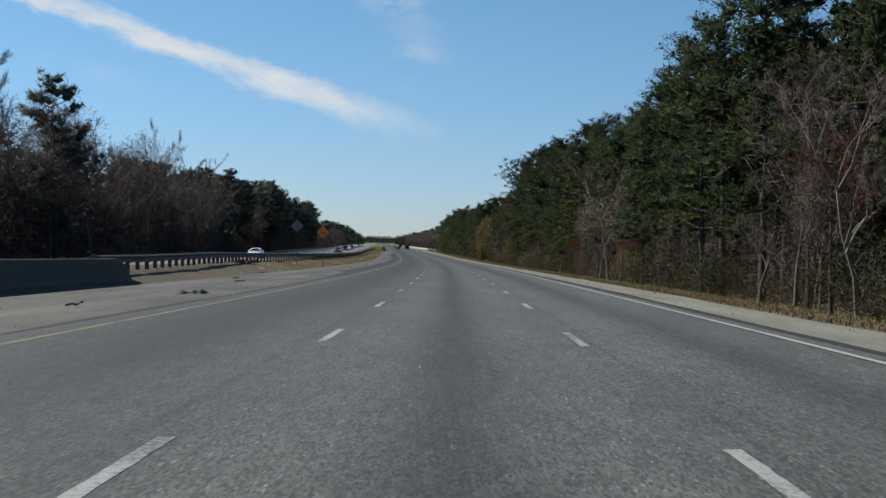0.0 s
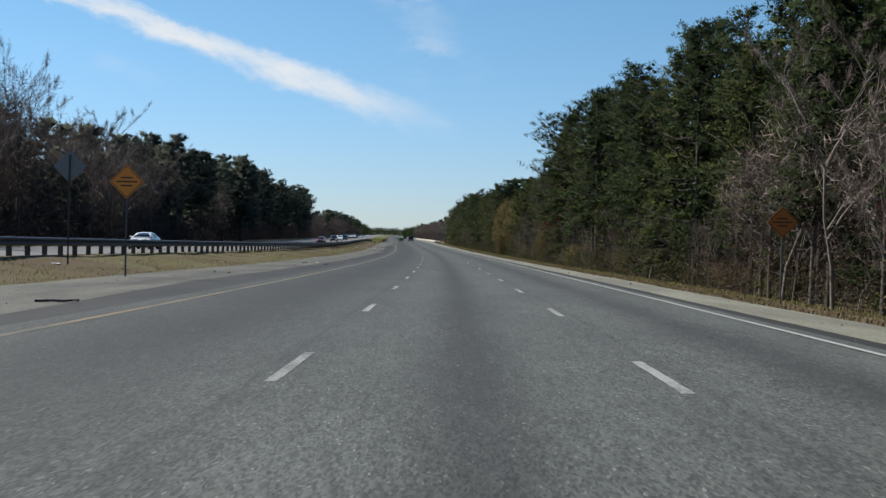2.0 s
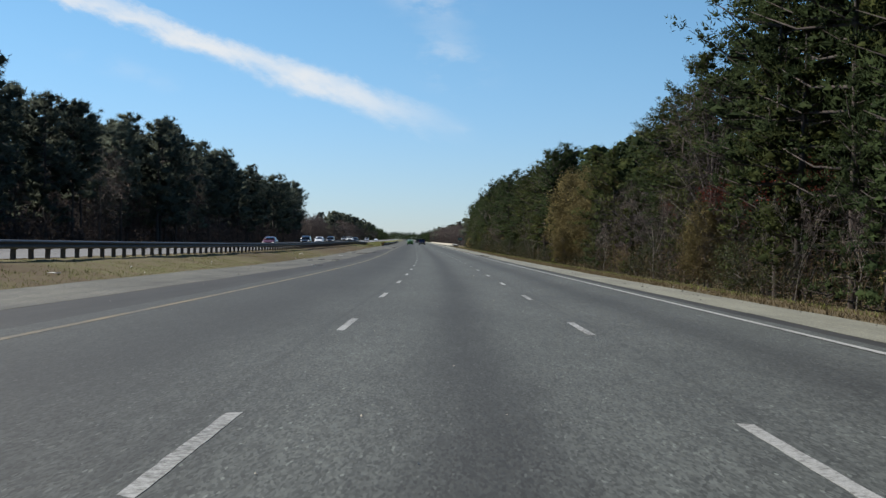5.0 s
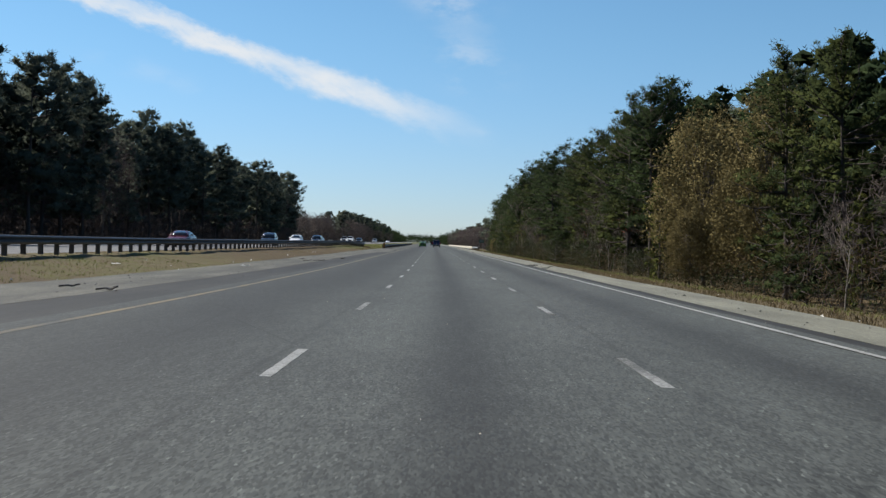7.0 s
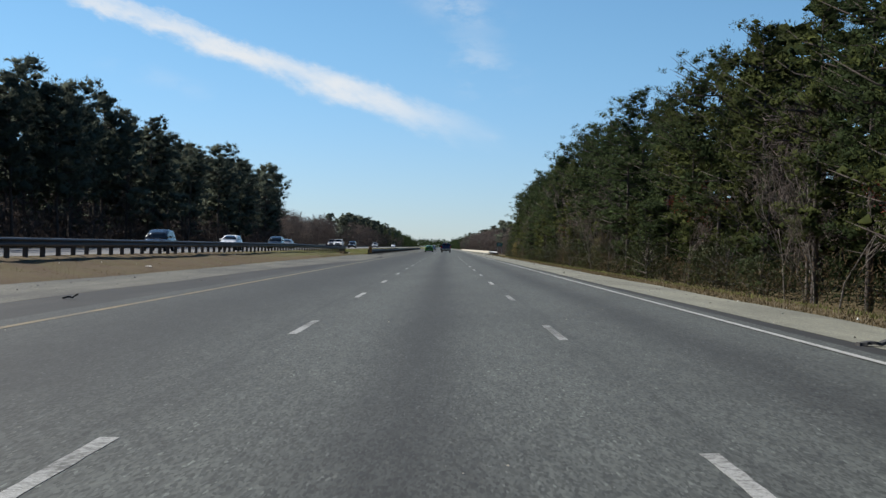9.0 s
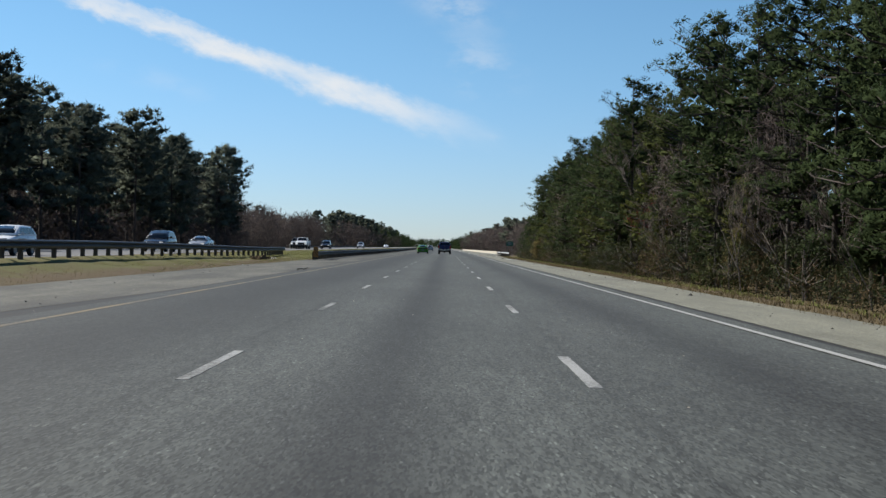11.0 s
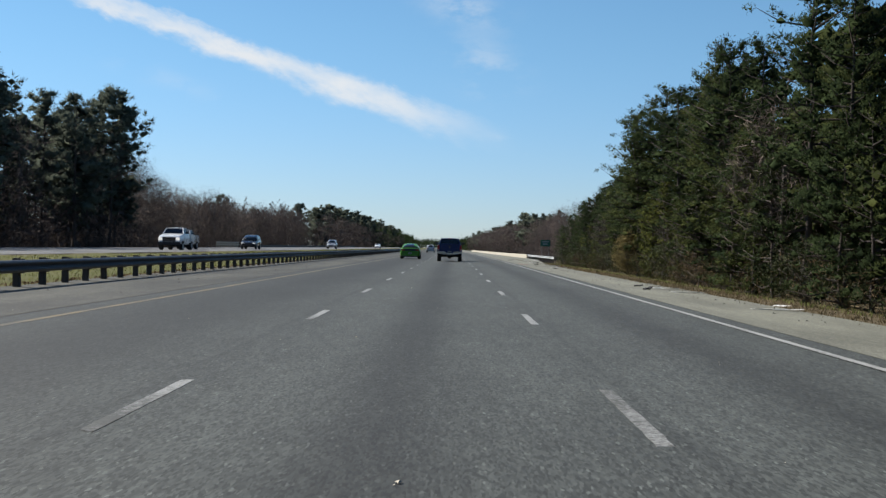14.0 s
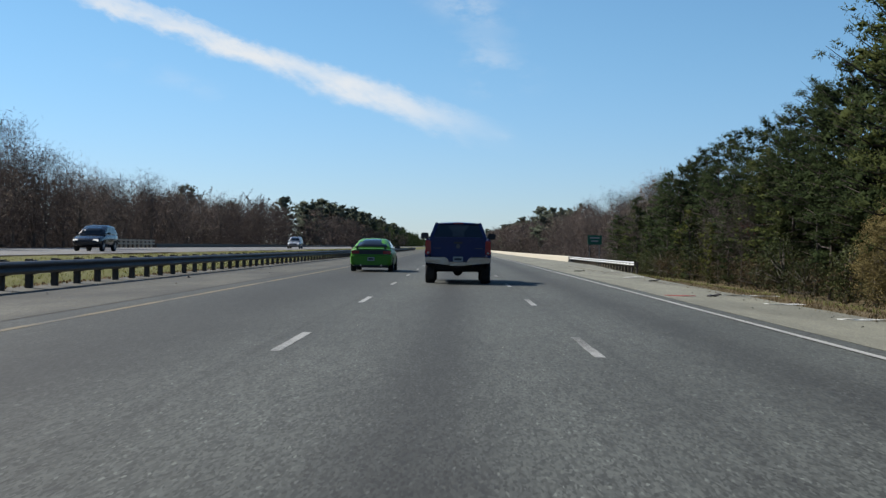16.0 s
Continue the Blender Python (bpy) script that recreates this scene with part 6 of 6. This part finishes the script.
blue_paint = paint("paint_deep_blue", (0.0020, 0.0125, 0.082), 0.36, 0.0, 0.08)
green_paint = paint("paint_bright_green", (0.060, 0.205, 0.012), 0.38, 0.0, 0.12)
white_paint = paint("paint_white", (0.66, 0.67, 0.68), 0.3)
silver_paint = paint("paint_silver", (0.293, 0.299, 0.312), 0.3, 0.4)
red_paint = paint("paint_dark_red", (0.075, 0.008, 0.010), 0.3)
black_paint = paint("paint_dark_grey", (0.013, 0.0143, 0.0182), 0.25)

pickup("pickup_truck", blue_paint, "dark blue pickup truck with chrome bumper in the middle lane", stand(582.9, 0.22, 0.0) @ Matrix.Scale(1.05, 4))
saloon("saloon_car", green_paint, "bright green saloon with a rear wing in the inner lane", stand(600.0, -3.75, 0.0) @ Matrix.Scale(1.05, 4), True)
saloon("sport_utility_car", silver_paint, "silver estate car far ahead in the inner lane", stand(760, -3.6, 0.0), hw=0.92, L=4.7, zroof=1.72, suv=True)
pickup("pickup_truck", black_paint, "black pickup truck far ahead in the middle lane", stand(782, 0.1, 0.0), False)


def oncoming(kind, s, d, label, mat, **kw):
    m = stand(s, d, float(land(s, -27.0)) + 0.022, 180)
    if kind == "pickup":
        return pickup("pickup_truck", mat, label, m, False)
    return saloon("sport_utility_car" if kw.get("suv") else "saloon_car", mat, label, m, **kw)


oncoming("car", 180, -25.7, "white saloon coming the other way behind the guard rail", white_paint)
oncoming("car", 352, -22.6, "dark red saloon coming the other way behind the guard rail", red_paint)
oncoming("car", 410, -22.6, "dark sport utility car coming the other way", black_paint, suv=True, zroof=1.75, L=4.7)
oncoming("car", 443, -22.6, "white estate car coming the other way", white_paint, suv=True, zroof=1.62, L=4.6)
oncoming("car", 478, -22.6, "dark grey sport utility car on the opposite carriageway", black_paint, suv=True, zroof=1.72, L=4.7)
oncoming("car", 505, -24.6, "pale silver saloon on the opposite carriageway", silver_paint)
oncoming("pickup", 587, -23.6, "white pickup truck on the opposite carriageway", white_paint)
oncoming("pickup", 603, -26.4, "silver pickup truck on the opposite carriageway", silver_paint)
oncoming("car", 627, -23.6, "dark blue-black sport utility car on the opposite carriageway", black_paint, suv=True, zroof=1.72, L=4.6)
oncoming("car", 727, -23.0, "silver sport utility car on the opposite carriageway", silver_paint, suv=True, zroof=1.75, L=4.5)
oncoming("car", 905, -23.2, "white saloon far off on the opposite carriageway", white_paint)

# ---- litter and scraps on the shoulders ----
rd = random.Random(17)


def ground_z(s, d):
    if -10.4 < d < float(right_edge(s)) - 0.15:
        return float(crown(0.0, np.array(d))) + 0.008
    return float(land(s, d))


def tyre_strip(s, d, length, turn):
    """A curled strip of shed tread."""
    n, v, f = 14, [], []
    amp, w2 = rd.uniform(0.02, 0.08), rd.uniform(0.05, 0.1)
    for i in range(n + 1):
        t = i / n
        x = (t - 0.5) * length * 0.62
        y = 0.05 * length * math.sin(t * 3.1 + rd.uniform(-0.1, 0.1))
        z = 0.004 + amp * abs(math.sin(t * 5.0)) * t
        for a, b in ((-w2, 0), (w2, 0.0), (w2 * 0.8, 0.045), (-w2 * 0.7, 0.04)):
            v.append((x, y + a * rd.uniform(0.7, 1.2), z + b))
    for i in range(n):
        for k in range(4):
            q = (k + 1) % 4
            f.append((i * 4 + k, i * 4 + q, i * 4 + 4 + q, i * 4 + 4 + k))
    f += [(0, 1, 2, 3), (n * 4 + 3, n * 4 + 2, n * 4 + 1, n * 4)]
    ob = mesh_object("tyre_strip", v, f, tyre_scrap)
    ob.matrix_basis = stand(s, d, ground_z(s, d), turn)
    return tagged(ob, "black strip of shed tyre tread on the shoulder", "tyre scrap", "road debris")


def lump(bm, c, r, n=7, flat=0.5):
    ring = []
    top = bm.verts.new((c[0] + rd.uniform(-r, r) * 0.2, c[1], c[2] + r * flat * 1.4))
    for k in range(n):
        a = 2 * math.pi * k / n
        q = r * rd.uniform(0.6, 1.3)
        ring.append(bm.verts.new((c[0] + q * math.cos(a), c[1] + q * 0.7 * math.sin(a), c[2] + rd.uniform(0, 0.25) * r)))
    for k in range(n):
        bm.faces.new((ring[k], ring[(k + 1) % n], top))
    bm.faces.new(ring[::-1])


def scrap_heap(s, d, r):
    bm = bmesh.new()
    for k in range(7):
        lump(bm, (rd.gauss(0, r * 0.5), rd.gauss(0, r * 0.3), 0.0), r * rd.uniform(0.2, 0.55), 7, 0.45)
    ob = part("scrap_heap", bm, tyre_scrap, None)
    ob.matrix_basis = stand(s, d, ground_z(s, d) - 0.01, rd.uniform(0, 90))
    return tagged(ob, "dark torn heap of tyre scraps on the pale shoulder", "debris", "road debris")


def litter(s, d, length, width, mat, label, turn=None, z=0.0):
    """A crumpled flat piece of rubbish."""
    n, v, f = 6, [], []
    for i in range(n + 1):
        x = (i / n - 0.5) * length
        for y, b in ((-width / 2, 0), (width / 2, 0), (width / 2, 0.03), (-width / 2, 0.04)):
            v.append((x, y * rd.uniform(0.7, 1.15), 0.004 + b * 0.45 * rd.uniform(0.5, 1.4)))
    for i in range(n):
        for k in range(4):
            q = (k + 1) % 4
            f.append((i * 4 + k, i * 4 + q, i * 4 + 4 + q, i * 4 + 4 + k))
    f += [(0, 1, 2, 3), (n * 4 + 3, n * 4 + 2, n * 4 + 1, n * 4)]
    ob = mesh_object("litter", v, f, mat)
    ob.matrix_basis = stand(s, d, ground_z(s, d) + z, rd.uniform(0, 180) if turn is None else turn)
    return tagged(ob, label, "litter", "road debris")


scrap_heap(40.2, -7.7, 0.42)
for s, d, L, a in ((30.6, -8.3, 0.6, 10), (56, -9.0, 0.7, 0), (62, -10.2, 0.5, 30), (78.4, -11.4, 0.8, 15), (94.3, -7.7, 1.3, 4), (148.7, -9.0, 0.55, 8), (145.8, -7.4, 0.5, 0), (271.2, -9.3, 0.8, 5),
                   (270.1, -8.1, 0.9, -20), (320.9, -8.7, 0.9, 4), (326, -9.6, 0.6, 40), (322.4, -8.1, 1.2, 0), (334, -7.4, 0.5, 20), (436.3, -6.5, 0.9, 15), (474.9, -8.4, 1.3, 0), (265.9, -9.7, 0.5, 0),
                   (89.6, 8.1, 0.7, 10), (324.4, 6.2, 0.7, 0), (317.3, 6.3, 0.7, 5), (324.6, 7.3, 0.5, 0), (325.6, 6.1, 0.8, 3), (517.4, 7.0, 0.5, 30), (521.5, 7.3, 0.5, 0), (578, 7.4, 0.6, 20), (560, 7.5, 0.6, 10), (612, 7.0, 0.9, 0), (596, 8.6, 0.8, 20)):
    tyre_strip(s, d, L, a)
WH = "scrap of white litter at the pavement's edge"
for s, d, L, w2, z in ((112.3, -13.4, 0.35, 0.25, 0.03), (88.9, -11.6, 0.35, 0.25, 0.03), (94.8, -11.9, 0.9, 0.15, 0.03), (86, -12.5, 0.4, 0.3, 0.05), (154, -8.7, 0.2, 0.14, 0), (247.9, -7.6, 0.7, 0.12, 0), (288.1, -12.6, 0.4, 0.3, 0.05),
                       (489.7, -10.6, 0.5, 0.3, 0.05), (493, -10.8, 0.4, 0.3, 0.05), (302, -9.8, 0.5, 0.2, 0.0), (513.1, 10.3, 0.45, 0.35, 0.05), (463, -12.2, 0.5, 0.3, 0.05), (466, -12.0, 0.4, 0.3, 0.05), (212, -12.4, 0.3, 0.25, 0.05), (360, -12.0, 0.4, 0.2, 0.05)):
    litter(s, d, L, w2, litter_white, WH, None, z)
PL = "long pale broken strip of plastic lying on the shoulder"
for s, d, L, w2, a in ((505.6, 8.0, 1.7, 0.14, 4), (516.8, 8.0, 1.5, 0.13, 8), (521.2, 8.1, 1.2, 0.15, 2), (580.7, 8.6, 2.6, 0.14, -12), (574.9, 8.5, 1.1, 0.2, 2), (567.9, 8.2, 1.7, 0.14, 6), (590, 9.3, 3.0, 0.14, 70), (603, 8.6, 2.5, 0.2, 60)):
    litter(s, d, L, w2 * 1.7, litter_white, PL, a)
litter(576.7, 6.2, 0.85, 0.3, litter_red, "crushed red plastic panel beside the edge line", 0)


def scatter_stuff(name, n, s0, s1, bands, size, mat, label):
    """Small loose fragments, too many to count."""
    v = []
    for i in range(n):
        a, b = rd.choice(bands)
        s, d = rd.uniform(s0, s1), rd.uniform(a, b)
        c = spot(s, d, ground_z(s, d))
        r = size * rd.uniform(0.4, 1.5) * (2.2 if rd.random() < 0.06 else 1.0)
        q = [c + np.array([r * rd.uniform(0.5, 1.4) * math.cos(t + rd.random()), r * rd.uniform(0.5, 1.4) * math.sin(t + rd.random()), 0]) for t in (0, 2.1, 4.2)]
        top = c + np.array([rd.uniform(-r, r) * 0.3, rd.uniform(-r, r) * 0.3, r * 0.7])
        for k in range(3):
            v += [q[k], q[(k + 1) % 3], top]
    me = tri_mesh(name, np.array(v), mat)
    return tagged(new(name, me), label, "debris", kind="stuff")


scatter_stuff("shoulder_grit", 900, 20, 640, ((-11, -7), (-10.6, -8.6), (6.3, 8.3), (7.4, 8.6)), 0.028, tyre_scrap, "dark grit and twigs scattered on the paved shoulders")
scatter_stuff("pale_grit", 900, 10, 640, ((-6.2, 5.2), (-1.6, 1.6), (-11, -6.5), (5.5, 8.4)), 0.009, concrete_cream, "pale chips of stone scattered on the asphalt")
scatter_stuff("verge_litter", 160, 30, 640, ((-14, -11), (8.4, 11.5)), 0.04, litter_white, "bits of pale litter caught in the verge grass")


def crack(s0, s1, d, wander, width=0.006):
    """An open crack running along the lane."""
    ss = np.arange(s0, s1, 0.12)
    dd = np.array([d + wander * noise.fractal(Vector((x * 0.9, d * 3.0, 2.0)), 1.0, 2.0, 4) for x in ss])
    ww = np.array([max(0.002, width * (0.5 + 1.2 * abs(noise.noise(Vector((x * 2.1, d, 9.0)))))) for x in ss])
    a, b = spot(ss, dd - ww, 0.003), spot(ss, dd + ww, 0.003)
    v = np.stack([a, b], 1).reshape(-1, 3)
    f = [(2 * i, 2 * i + 1, 2 * i + 3, 2 * i + 2) for i in range(len(ss) - 1)]
    ob = mesh_object("road_crack", v, f, tyre_scrap)
    ob.parent = road


for s0, s1, d, wv in ((126, 131.6, -1.95, 0.10), (12, 17, 2.3, 0.10), (258, 275, 1.98, 0.03), (300, 306, -2.3, 0.06), (494, 500, -2.6, 0.1)):
    crack(s0, s1, d, wv)


def brush_heap(s, d, length, mat):
    """A low heap of earth and dead brush at the foot of the rail."""
    bm = bmesh.new()
    for k in range(60):
        lump(bm, (rd.gauss(0, 0.3), rd.gauss(0, length), 0), rd.uniform(0.12, 0.34), 7, 0.6)
    ob = part("earth_heap", bm, mat, None)
    ob.matrix_basis = stand(s, d, float(land(s, d)) - 0.04)
    return tagged(ob, "low dark heap of earth and dead brush under the guard rail", "earth heap", kind="stuff")


brush_heap(463, -12.6, 1.6, leaf_brush)
brush_heap(92, -14.6, 2.2, leaf_brush)
